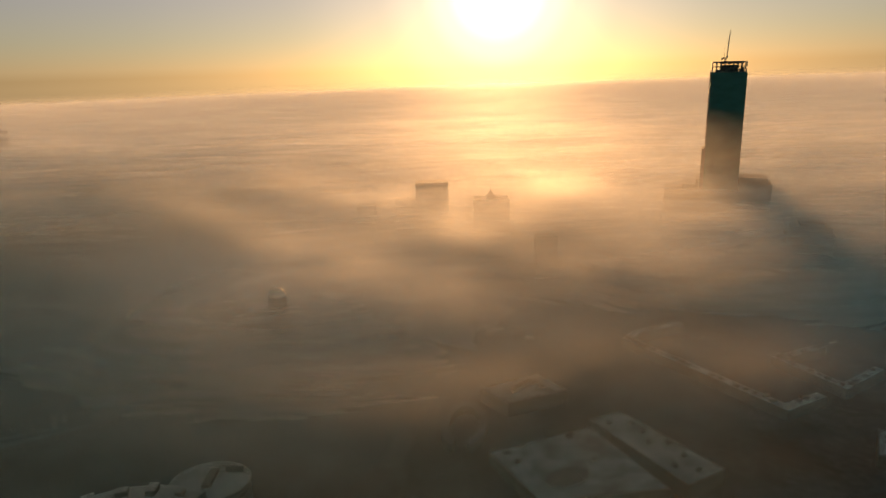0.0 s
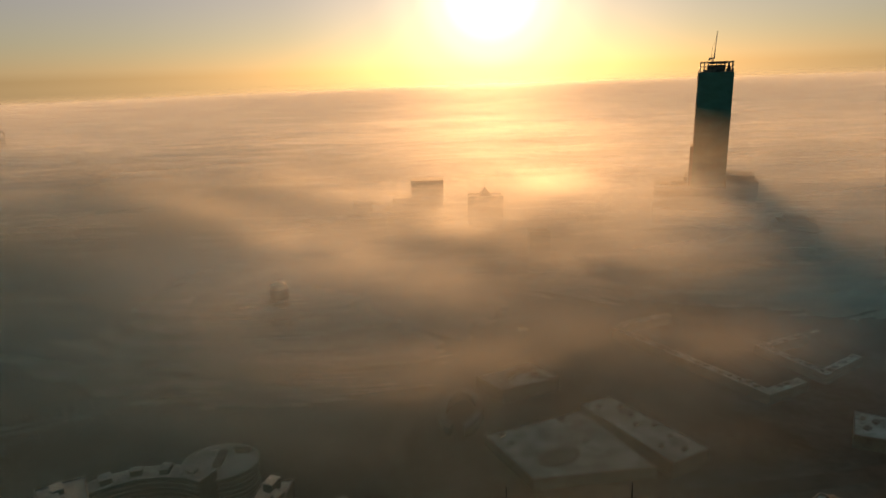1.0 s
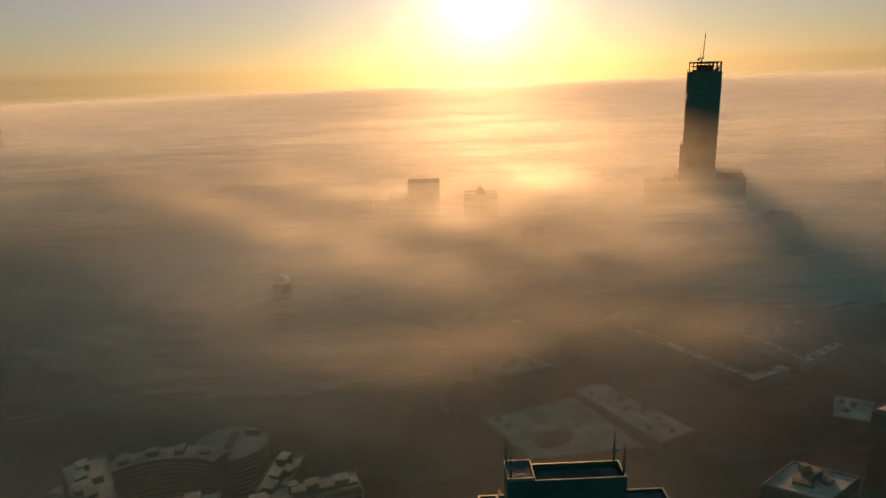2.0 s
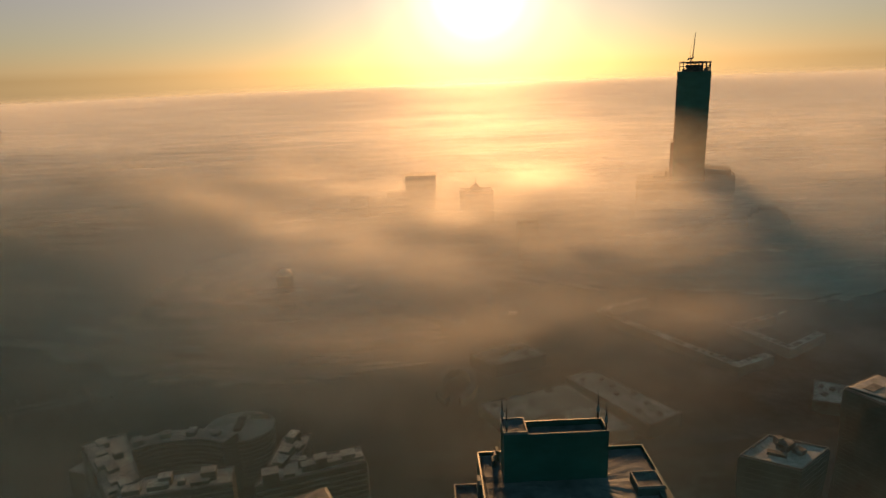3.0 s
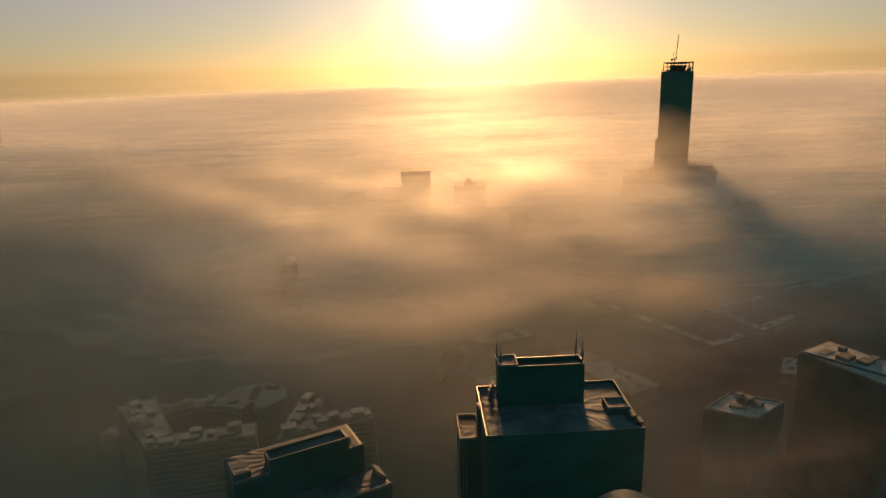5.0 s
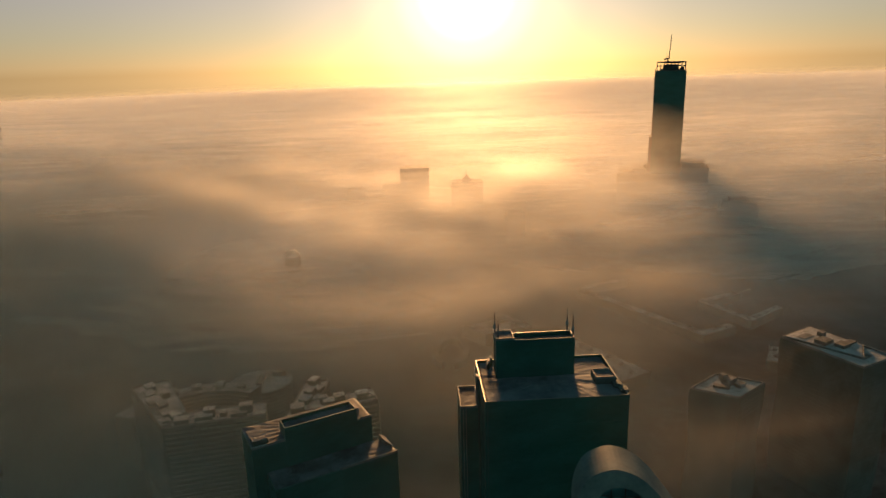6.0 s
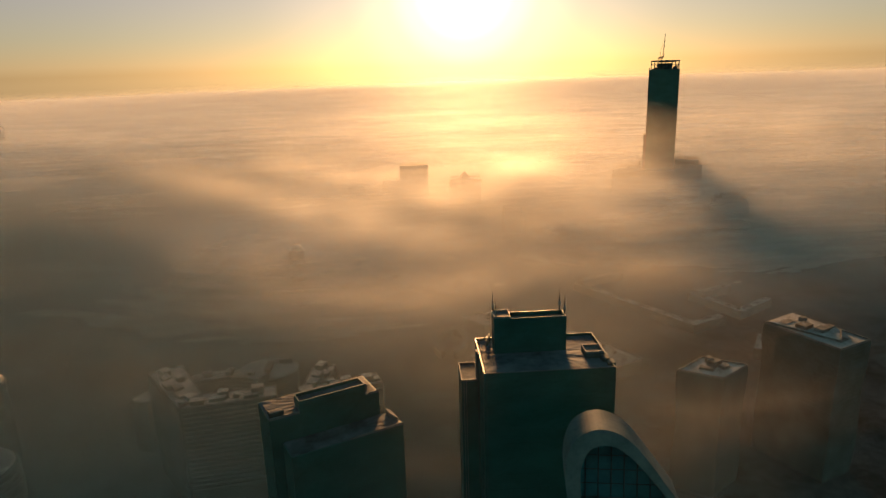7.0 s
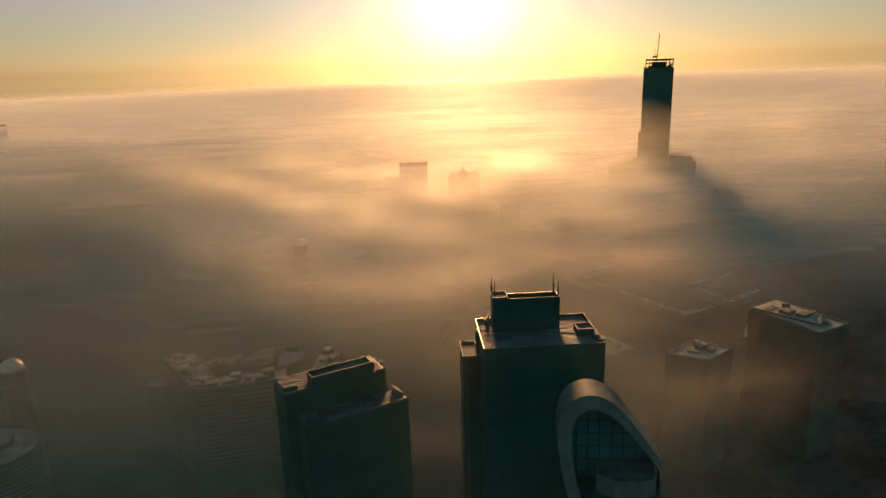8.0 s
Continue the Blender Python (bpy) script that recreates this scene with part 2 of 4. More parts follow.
def snow_sheet(poly, z, thick, rng, step=3.0):
    """Uneven snow over a convex footprint: a fan of rings about the middle."""
    bm = bmesh.new()
    c = sum((Vector(p) for p in poly), Vector((0, 0))) / len(poly)
    pts = []
    n = len(poly)
    for k in range(n):
        p, q = Vector(poly[k]), Vector(poly[(k + 1) % n])
        m = max(1, int((q - p).length / step))
        pts += [p.lerp(q, j / m) for j in range(m)]
    rings = []
    for s in (1.0, 0.97, 0.8, 0.55, 0.3):
        zz = [z if s == 1.0 else z + thick * rng.uniform(0.5, 1.2) for _ in pts]
        rings.append([bm.verts.new((*(c + (p - c) * s), h)) for p, h in zip(pts, zz)])
    for a, b in zip(rings, rings[1:]):
        for k in range(len(pts)):
            j = (k + 1) % len(pts)
            bm.faces.new((a[k], a[j], b[j], b[k]))
    bm.faces.new(rings[-1])
    return bm


def ellipse(cx, cy, a, b, n=40, rot=0.0):
    c, s = math.cos(rot), math.sin(rot)
    return [(cx + a * math.cos(t) * c - b * math.sin(t) * s, cy + a * math.cos(t) * s + b * math.sin(t) * c) for t in (k * math.tau / n for k in range(n))]


# ---------------------------------------------------------------- ground
gb = bmesh.new()
bmesh.ops.create_grid(gb, x_segments=40, y_segments=40, size=15000)
ground = part("ground", gb, M_GROUND)
tagged(ground, "frosted city ground with patches of snow", "ground", kind="structure")


# ---------------------------------------------------------------- fog
def value_noise(x, y, seed):
    """Smooth noise between -1 and 1 on a unit lattice."""
    r = np.random.RandomState(seed)
    tab = r.uniform(-1, 1, (64, 64))
    xi, yi = np.floor(x).astype(int), np.floor(y).astype(int)
    fx, fy = x - xi, y - yi
    fx, fy = fx * fx * (3 - 2 * fx), fy * fy * (3 - 2 * fy)
    g = lambda a, b: tab[a % 64, b % 64]
    return (g(xi, yi) * (1 - fx) + g(xi + 1, yi) * fx) * (1 - fy) + (g(xi, yi + 1) * (1 - fx) + g(xi + 1, yi + 1) * fx) * fy


def smooth(a, b, v):
    t = np.clip((v - a) / (b - a), 0, 1)
    return t * t * (3 - 2 * t)


FOG_LAYERS = (  # height, opacity over the open plain, opacity near the towers in front, growth beyond the skyscraper
    (10, 0.50, 0.0039, 1.5), (28, 0.40, 0.0039, 1.5), (45, 0.33, 0.0036, 2), (60, 0.28, 0.0036, 2.5), (73, 0.25, 0.0033, 3), (85, 0.23, 0.003, 3),
    (96, 0.20, 0.0024, 3), (107, 0.18, 0.0018, 3), (120, 0.16, 0.0015, 3), (136, 0.13, 0.0, 2.5), (154, 0.10, 0.0, 1.6), (174, 0.07, 0.0, 1.4),
    (198, 0.05, 0.0, 1.4), (226, 0.03, 0.0, 1.4))


DRIFT = 0.0027  # share lost over a metre of the low fog


def build_fog():
    u = np.linspace(-1, 1, 121)
    xs = 14000 * np.sinh(4.5 * u) / np.sinh(4.5)
    v = np.linspace(-1, 1, 141)
    ys = 700 + 14000 * np.sinh(4.5 * v) / np.sinh(4.5)
    X, Y = np.meshgrid(xs, ys, indexing="ij")
    verts, faces, dens, calm, X0 = [], [], [], [], X
    nx, ny = X.shape
    idx = np.arange(nx * ny).reshape(nx, ny)
    quad = np.stack([idx[:-1, :-1], idx[1:, :-1], idx[1:, 1:], idx[:-1, 1:]], -1).reshape(-1, 4)
    R = np.hypot(X, Y + 100)
    c, s = math.cos(radians(9)), math.sin(radians(9))
    A, B = X * c + Y * s, -X * s + Y * c
    for k, (z, far, near, grow) in enumerate(FOG_LAYERS):
        wave = 5 * value_noise(A / 420 + 3.1 * k, B / 150 + 0.35 * k, 11) + 2 * value_noise(A / 160, B / 60 + 0.4 * k, 12) + 0.5 * value_noise(A / 55, B / 28 + k, 13)
        wave = wave * (1 - 0.97 * smooth(1600, 3400, R))
        # beyond 1900 m the sheets bend up to fit the camera's horizon
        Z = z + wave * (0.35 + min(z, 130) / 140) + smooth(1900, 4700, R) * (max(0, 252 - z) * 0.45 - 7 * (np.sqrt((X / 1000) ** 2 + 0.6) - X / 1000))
        # the fog proper begins farther off the higher it lies
        y0 = 445 + 1.6 * min(z, 120) + 6.0 * max(0, z - 120)
        open_plain = smooth(y0, y0 + 560, Y + 60 * smooth(60, 380, -X) + 75 * smooth(60, 420, X) + 300 * np.exp(-((X + 172) / 200) ** 2 - ((Y - 600) / 170) ** 2) + 190 * np.exp(-((X - 50) / 190) ** 2 - ((Y - 960) / 190) ** 2) + 70 * value_noise(X / 260, Y / 260, 14) + 30 * value_noise(X / 90, Y / 60, 15))
        grown = 1 + (grow - 1) * smooth(1120, 1900, Y + 0.12 * X)
        D = near + (np.minimum(far * grown, 0.75) - near) * open_plain
        D = D * (1 - smooth(4200, 13000, R))
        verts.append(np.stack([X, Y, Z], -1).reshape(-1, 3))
        faces.append(quad[D.reshape(-1)[quad].max(1) > 0.004] + k * nx * ny)
        dens.append(D.reshape(-1))
        calm.append((1 - 0.97 * smooth(1300, 3200, R)).reshape(-1))
    flat = sum(len(f) for f in faces)
    # upright drifts: the farther one looks along the streets, the more of them lie between
    u = np.linspace(-1, 1, 61)
    xs = 40 + 1500 * np.sinh(2.0 * u) / np.sinh(2.0)
    zs = np.array([-1, 25, 50, 70, 85, 97, 108, 119, 130, 142, 156, 175, 200, 230, 262])
    X, Z = np.meshgrid(xs, zs, indexing="ij")
    nx, nz = X.shape
    idx = np.arange(nx * nz).reshape(nx, nz)
    quad = np.stack([idx[:-1, :-1], idx[1:, :-1], idx[1:, 1:], idx[:-1, 1:]], -1).reshape(-1, 4)
    base = len(FOG_LAYERS) * X0.size
    y, k = -24.0, 0
    while y < 1150:
        gap = 20.0 if y < 480 else 36.0
        Y = y + 8 * value_noise(X / 95 + 2.3 * k, Z / 60 + 0.7 * k, 16)
        top = 128 - 38 * smooth(190, 340, X) * smooth(560, 760, Y) + 16 * value_noise(X / 190 + 5, Y / 150, 17) + 9 * value_noise(X / 60, Y / 70, 18)
        thick = DRIFT * (1 + 0.45 * value_noise(X / 170, Y / 130 + 9, 19)) * smooth(70, 190, Y) * (1 + 0.3 * (1 - smooth(360, 520, Y))) * (1 + 0.5 * smooth(60, 330, -X)) * (1 + 0.5 * smooth(560, 800, Y)) * (1 - 0.82 * smooth(80, 280, X) * (1 - smooth(560, 860, Y)))
        aloft = 0.00045 * smooth(480, 700, Y) * (1 - smooth(90, 265, Z)) + 0.0011 * (1 - smooth(120, 320, Y)) * (1 - smooth(110, 195, Z)) * (1 - smooth(50, 170, X))
        D = 1 - np.exp(-gap * (thick * (1 - smooth(top - 45, top + 22, Z)) + aloft))
        verts.append(np.stack([X, Y, Z], -1).reshape(-1, 3))
        faces.append(quad[D.reshape(-1)[quad].max(1) > 0.003] + base + k * nx * nz)
        dens.append(D.reshape(-1))
        calm.append(np.zeros(nx * nz))
        y, k = y + gap, k + 1
    verts, faces, dens = np.concatenate(verts), np.concatenate(faces), np.concatenate(dens)
    me = bpy.data.meshes.new("fog")
    me.vertices.add(len(verts))
    me.vertices.foreach_set("co", verts.ravel().astype(np.float32))
    me.loops.add(faces.size)
    me.loops.foreach_set("vertex_index", faces.ravel().astype(np.int32))
    me.polygons.add(len(faces))
    me.polygons.foreach_set("loop_start", np.arange(0, faces.size, 4, dtype=np.int32))
    me.polygons.foreach_set("use_smooth", np.ones(len(faces), dtype=bool))
    me.update(calc_edges=True)
    at = me.attributes.new("fog_amount", "FLOAT", "POINT")
    at.data.foreach_set("value", dens.astype(np.float32))
    at = me.attributes.new("fog_relief", "FLOAT", "POINT")
    at.data.foreach_set("value", np.concatenate(calm).astype(np.float32))
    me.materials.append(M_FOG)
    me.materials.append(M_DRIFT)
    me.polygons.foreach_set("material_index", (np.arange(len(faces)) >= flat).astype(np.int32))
    ob = new("fog", me)
    return tagged(ob, "golden morning fog lying over the city", "fog", kind="stuff")


fog = build_fog()


# ---------------------------------------------------------------- towers
def floor_bands(parent, poly, z0, z1, step, material, proud=0.35, h=0.9, name="floor_band"):
    n = int((z1 - z0) / step)
    for k in range(n):
        z = z1 - (k + 1) * step
        part(name, prism(inset_poly(poly, -proud), z, z + h), material, parent)


def rect(x0, x1, y0, y1):
    return [(x0, y0), (x1, y0), (x1, y1), (x0, y1)]


rng = random.Random(4)


def spire(parent, x, y, z):
    mast = part("spire", beam((x, y, z), (x, y, z + 4.2), 0.34, beam((x, y, z + 4.2), (x, y, z + 10.7), 0.30, None, 0.06), 0.28), M_STEEL, parent, "thin tapered roof spire")
    bm = bmesh.new()
    beam((x, y, z + 2.2), (x, y, z + 3.2), 0.3, bm, 0.75)
    beam((x, y, z + 3.2), (x, y, z + 5.8), 0.75, bm, 0.15)
    part("finial", bm, M_EDGE, mast)


def stepped_tower():
    """Dark tower with an upper block, four spires, a snowy terrace and stepped corner fins."""
    t = thing("stepped_glass_tower", pose(4.6, 89.8, 0), "dark glass office tower with stepped corners and four roof spires", "tower")
    W_ = 59.4
    part("body", prism(rect(0, W_, 0, 40), 0, 168.6), M_GLASS, t)
    part("terrace_snow", snow_sheet(rect(0.7, W_ - 0.7, 0.7, 39.3), 168.6, 0.5, rng), M_SNOW, t, "windblown snow on the terrace, darkened for shade")
    parapet(t, rect(0, W_, 0, 40), 168.6, 1.4, 0.6, M_GLASS)
    part("coping", box(-0.1, W_ + 0.1, -0.1, 0.25, 170.0, 170.25), M_EDGE, t, "frosted metal coping")
    floor_bands(t, rect(0, W_, 0, 40), 0, 166, 8.0, M_GLASS, 0.08, 0.4)
    # upper block
    ub = rect(7.6, 42.0, 22.6, 31.4)
    part("upper_block", prism(ub, 168.6, 184.0), M_GLASS, t)
    parapet(t, ub, 184.0, 2.4, 0.55, M_GLASS, "upper_parapet")
    part("upper_roof_snow", snow_sheet(rect(15.8, 41.3, 23.3, 30.8), 184.0, 0.4, rng), M_SNOW, t, "snow in the sunken roof, coloured dark for shade")
    part("upper_coping", box(15.4, 42.1, 22.5, 22.9, 186.4, 186.7), M_EDGE, t, "frosted metal coping")
    part("corner_block", prism(rect(7.4, 15.4, 22.3, 31.6), 184.0, 186.9), M_GLASS, t)
    parapet(t, rect(7.4, 15.4, 22.3, 31.6), 186.9, 0.9, 0.4, M_EDGE, "corner_parapet")
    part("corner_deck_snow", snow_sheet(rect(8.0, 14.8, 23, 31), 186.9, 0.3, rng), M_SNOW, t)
    for x, y in ((8.6, 23.4), (8.0, 30.6), (41.2, 23.6), (40.4, 30.8)):
        spire(t, x, y, 186.4)
    # stepped fins at the western corner
    for k, (x, y, z) in enumerate(((-0.9, 21.5, 170.4), (-1.3, 23.5, 170.6), (4.6, 33.0, 171.6), (5.4, 35.0, 172.4), (6.3, 36.6, 173.0))):
        part("corner_fin", box(x, x + 1.0, y - 1.5, y + 1.5, 100 if k < 2 else 168.6, z), M_EDGE if k % 2 else M_STONE, t)
    part("west_wing", prism(rect(-8.6, 0, 20.6, 40), 0, 156.2), M_GLASS, t)
    parapet(t, rect(-8.6, 0, 20.6, 40), 156.2, 1.0, 0.5, M_EDGE, "wing_parapet")
    part("wing_snow", snow_sheet(rect(-8, -0.6, 21.2, 39.4), 156.2, 0.3, rng), M_SNOW, t)
    for x in (-7.6, -6.4):
        part("wing_fin", box(x, x + 0.35, 20.0, 20.6, 40, 156.0), M_EDGE, t)
    part("edge_fin", box(0.9, 1.2, -0.3, 0.0, 40, 168), M_STONE, t)
    # plant room on the terrace
    pr = rect(48.8, 57.4, 12.2, 20.6)
    part("plant_room", prism(pr, 168.6, 171.6), M_STONE, t)
    parapet(t, pr, 171.6, 0.9, 0.5, M_EDGE, "plant_parapet")
    part("plant_deck", prism(inset_poly(pr, 0.5), 171.6, 171.8), M_PLANT, t)
    for x0, y0, z in ((55.5, 8.0, 170.8), (57.0, 4.0, 170.2)):
        part("terrace_step", box(x0, x0 + 3.4, y0, y0 + 4.5, 168.6, z), M_STONE, t)
    return t


def petal_tower():
    """Round-topped tower: a broad grey hoop round a sunken face of blue glass."""
    t = thing("petal_crown_tower", pose(42, 38.5, 0, 0, 0, -9), "glass tower with a grey petal-shaped crown", "tower")
    outer = [(-2, 100), (-8.5, 126.4), (-11.6, 140.5), (-12.7, 152), (-11.1, 160.4), (-7.4, 165.8), (0.1, 168.7), (7.5, 167), (13.2, 162.8), (18.9, 156.2), (24.7, 148.5), (29.7, 142.1), (29.7, 100)]
    inner = [(3, 108), (-4.6, 131.2), (-6.6, 142.9), (-6.9, 152.3), (-5.1, 158.2), (-1.7, 161.8), (4.1, 162.6), (9.8, 159.8), (15.5, 154.6), (21.3, 147.8), (26.2, 142.0), (28.7, 138), (28.7, 108)]

    def round_off(pts, n=5):
        P = [Vector(q) for q in pts]
        P = [P[0] * 2 - P[1], *P, P[-1] * 2 - P[-2]]
        out = []
        for k in range(1, len(P) - 2):
            a, b, c, d = P[k - 1:k + 3]
            for j in range(n):
                u = j / n
                out.append(tuple(0.5 * (2 * b + (c - a) * u + (2 * a - 5 * b + 4 * c - d) * u * u + (3 * b - a - 3 * c + d) * u ** 3)))
        return [*out, tuple(P[-2])]

    def lean(z):
        return 0.22 * (z - 140)

    def swept(a, b, y0, y1):
        bm = bmesh.new()
        rows = []
        for (xa, za), (xb, zb) in zip(a, b):
            rows.append([bm.verts.new(p) for p in ((xa, y0 + lean(za), za), (xb, y0 + lean(zb), zb), (xb, y1 + lean(zb), zb), (xa, y1 + lean(za), za))])
        for r0, r1 in zip(rows, rows[1:]):
            for k in range(4):
                j = (k + 1) % 4
                bm.faces.new((r0[k], r1[k], r1[j], r0[j]))
        bmesh.ops.recalc_face_normals(bm, faces=bm.faces)
        return bm

    part("crown_hoop", swept(round_off(outer[:12]) + outer[12:], round_off(inner[:12]) + inner[12:], -3.0, 12.0), M_BAND, t, "broad pale grey hoop")
    bm = bmesh.new()
    n = len(inner)
    front = [bm.verts.new((x, 9.0 + lean(z), z)) for x, z in inner]
    rear = [bm.verts.new((x, 11.0 + lean(z), z)) for x, z in inner]
    bm.faces.new(front)
    bm.faces.new(rear[::-1])
    part("glass_face", bm, M_BLUEGLASS, t, "sunken blue glass")
    for k in range(7):
        x = -4 + k * 5
        top = np.interp(x, [p[0] for p in inner[3:12]], [p[1] for p in inner[3:12]])
        part("mullion", beam((x, 8.8 + lean(112), 112), (x, 8.8 + lean(top), top), 0.22), M_STEEL, t)
    for k in range(8):
        z = 158 - k * 5.5
        xr = np.interp(-z, [-p[1] for p in inner[6:12]], [p[0] for p in inner[6:12]]) if z > 138 else 28.5
        xl = np.interp(z, [p[1] for p in inner[1:6]], [p[0] for p in inner[1:6]])
        part("transom", beam((xl, 8.8 + lean(z), z), (xr, 8.8 + lean(z), z), 0.16), M_STEEL, t)
    # shelf inside the crown with frost on it
    shelf = [(3, -4), (10, -9), (20, -9.5), (27, -6), (28.6, 7.5), (5, 7.5)]
    part("shelf", prism(shelf, 128.6, 136.4), M_BAND, t)
    part("shelf_snow", snow_sheet(inset_poly(shelf, 0.4), 136.4, 0.5, rng), M_SNOW, t)
    part("shelf_kerb", wall_run((27, -6), (28.6, 7.5), 0.8, 136.4, 139.5), M_BAND, t)
    part("body", prism([(-2, -2.5), (4, -6), (12, -9), (22, -9), (28.8, -6), (28.8, 9), (-2, 9)], 0, 128.4), M_GLASS, t)
    return t


def stepped_slab():
    """Long dark block with a raised crest and lower shoulders."""
    t = thing("stepped_slab_tower", pose(-86, 103, 0, 0, 0, 25.5), "dark stepped slab tower with snowy roof ledges", "tower")
    part("front_block", prism(rect(0, 58.5, 0, 15), 0, 125), M_GLASS, t)
    part("front_ledge_snow", snow_sheet(rect(0.5, 58, 0.6, 14.8), 125, 0.5, rng), M_SNOW, t, "snow on the lower ledge")
    part("front_coping", box(30, 58.6, -0.1, 0.5, 125, 126.2), M_EDGE, t)
    part("rear_block", prism(rect(-5.5, 52, 15, 37), 0, 138.5), M_GLASS, t)
    part("rear_snow", snow_sheet(rect(-5, 51.5, 15.5, 36.5), 138.5, 0.5, rng), M_SNOW, t)
    part("shoulder_coping", box(-5.6, 9.6, 14.9, 15.4, 138.5, 139.7), M_EDGE, t)
    part("shoulder_coping", box(46.5, 52.1, 14.9, 15.4, 138.5, 139.7), M_EDGE, t)
    part("crest", prism(rect(9.8, 44.5, 14.8, 23.6), 125, 143.2), M_GLASS, t)
    parapet(t, rect(9.8, 44.5, 14.8, 23.6), 143.2, 1.9, 0.5, M_GLASS, "crest_parapet")
    part("crest_snow", snow_sheet(rect(10.4, 44, 15.4, 23), 143.2, 0.4, rng), M_SNOW, t)
    for k in range(4):
        part("crest_fin", box(44.5 + 0.8 * k, 44.9 + 0.8 * k, 16 + k, 23.6, 138.5, 145 - 0.9 * k), M_EDGE, t)
    for k in range(4):
        part("ledge_fin", box(55.2 + 0.8 * k, 55.6 + 0.8 * k, 8 - k, 14.6, 125, 128 - 0.5 * k), M_EDGE, t)
    part("shoulder_hut", box(-4.5, 2.5, 17, 22, 138.5, 141.2), M_STONE, t)
    part("hut_snow", snow_sheet(rect(-4.4, 2.4, 17.1, 21.9), 141.2, 0.4, rng), M_SNOW, t)
    floor_bands(t, rect(0, 58.5, 0, 14), 20, 124, 8, M_GLASS, 0.08, 0.4)
    return t


def wavy_prism(poly, z0, z1, amp, period, phase, steps=24):
    """A shaft whose walls swell and draw in gently on the way up."""
    bm = bmesh.new()
    rings = []
    for k in range(steps + 1):
        z = z0 + (z1 - z0) * k / steps
        d = amp * math.cos((z1 - z) / period * math.tau + phase)
        rings.append([bm.verts.new((x, y, z)) for x, y in inset_poly(poly, d)])
    for a, b in zip(rings, rings[1:]):
        for k in range(len(poly)):
            j = (k + 1) % len(poly)
            bm.faces.new((a[k], a[j], b[j], b[k]))
    bm.faces.new(rings[-1])
    bm.faces.new(rings[0][::-1])
    return bm


def wavy_tower(name, m, poly, z, label, plant):
    t = thing(name, m, label, "tower", "wavy residential towers")
    part("shaft", wavy_prism(poly, 0, z - 1.0, 0.5, 70.0, 2.6), M_STONE, t)
    parapet(t, poly, z - 1.0, 1.3, 0.5, M_EDGE, "parapet", "snow-dusted parapet")
    part("roof_snow", snow_sheet(inset_poly(poly, 0.6), z - 1.0, 0.35, rng), M_PALER_SNOW, t, "snow on the wavy tower roof")
    k, zz = 0, z - 3.5
    while zz > 8:
        d = 0.5 * math.cos((z - 1 - zz) / 70.0 * math.tau + 2.6)
        part("floor_band", prism(inset_poly(poly, d - 0.2), zz, zz + 0.9), M_STONE, t)
        zz -= 3.4
    for x, y, w, dd, h, rot in plant:
        bm = box(-w / 2, w / 2, -dd / 2, dd / 2, 0, h, None, 0.15)
        bmesh.ops.transform(bm, matrix=pose(x, y, z - 1.0, 0, 0, rot), verts=bm.verts)
        part("roof_plant", bm, M_PLANT, t)
    return t


stepped_tower()
petal_tower()
stepped_slab()
wavy_tower("wavy_tower", pose(181.3, 235.4, 0), [(0, -17.2), (25.6, 1.0), (0, 17.0), (-25.2, -1.2)], 93.5,
           "square grey tower with a dark plant room on its snowy roof", [(3, 4, 9, 6, 4.0, 30), (-5, -2, 10, 4, 2.0, -30), (8, -1, 6, 5, 2.6, 30), (1, 8, 4, 4, 5, 10)])
long_tower = wavy_tower("wavy_tower", pose(267.8, 258.6, 0), [(-2.8, -33.8), (27.7, -20.4), (2.2, 34.4), (-27.4, 19.4)], 107.0,
           "long grey tower with wavy floor lines and cluttered roof", [(-12, 16, 12, 6, 2.2, 28), (-6, 4, 10, 8, 4.5, 28), (3, -3, 9, 7, 4.0, 28), (12, 2, 7, 5, 3, 28), (0, 16, 5, 4, 5, 28), (6, -14, 14, 10, 1.2, -62)])


rear_roof = [(5.6, -22.0), (18.0, -3.0), (2.4, 33.2), (-26.0, 19.0)]
part("upper_deck", prism(rear_roof, 106.0, 107.6), M_STONE, long_tower)
part("deck_frost", snow_sheet(inset_poly(rear_roof, 0.5), 107.6, 0.3, rng), M_PALER_SNOW, long_tower)
part("deck_rail", wall_run((5.6, -22.0), (18.0, -3.0), 0.4, 107.6, 108.6), M_EDGE, long_tower)


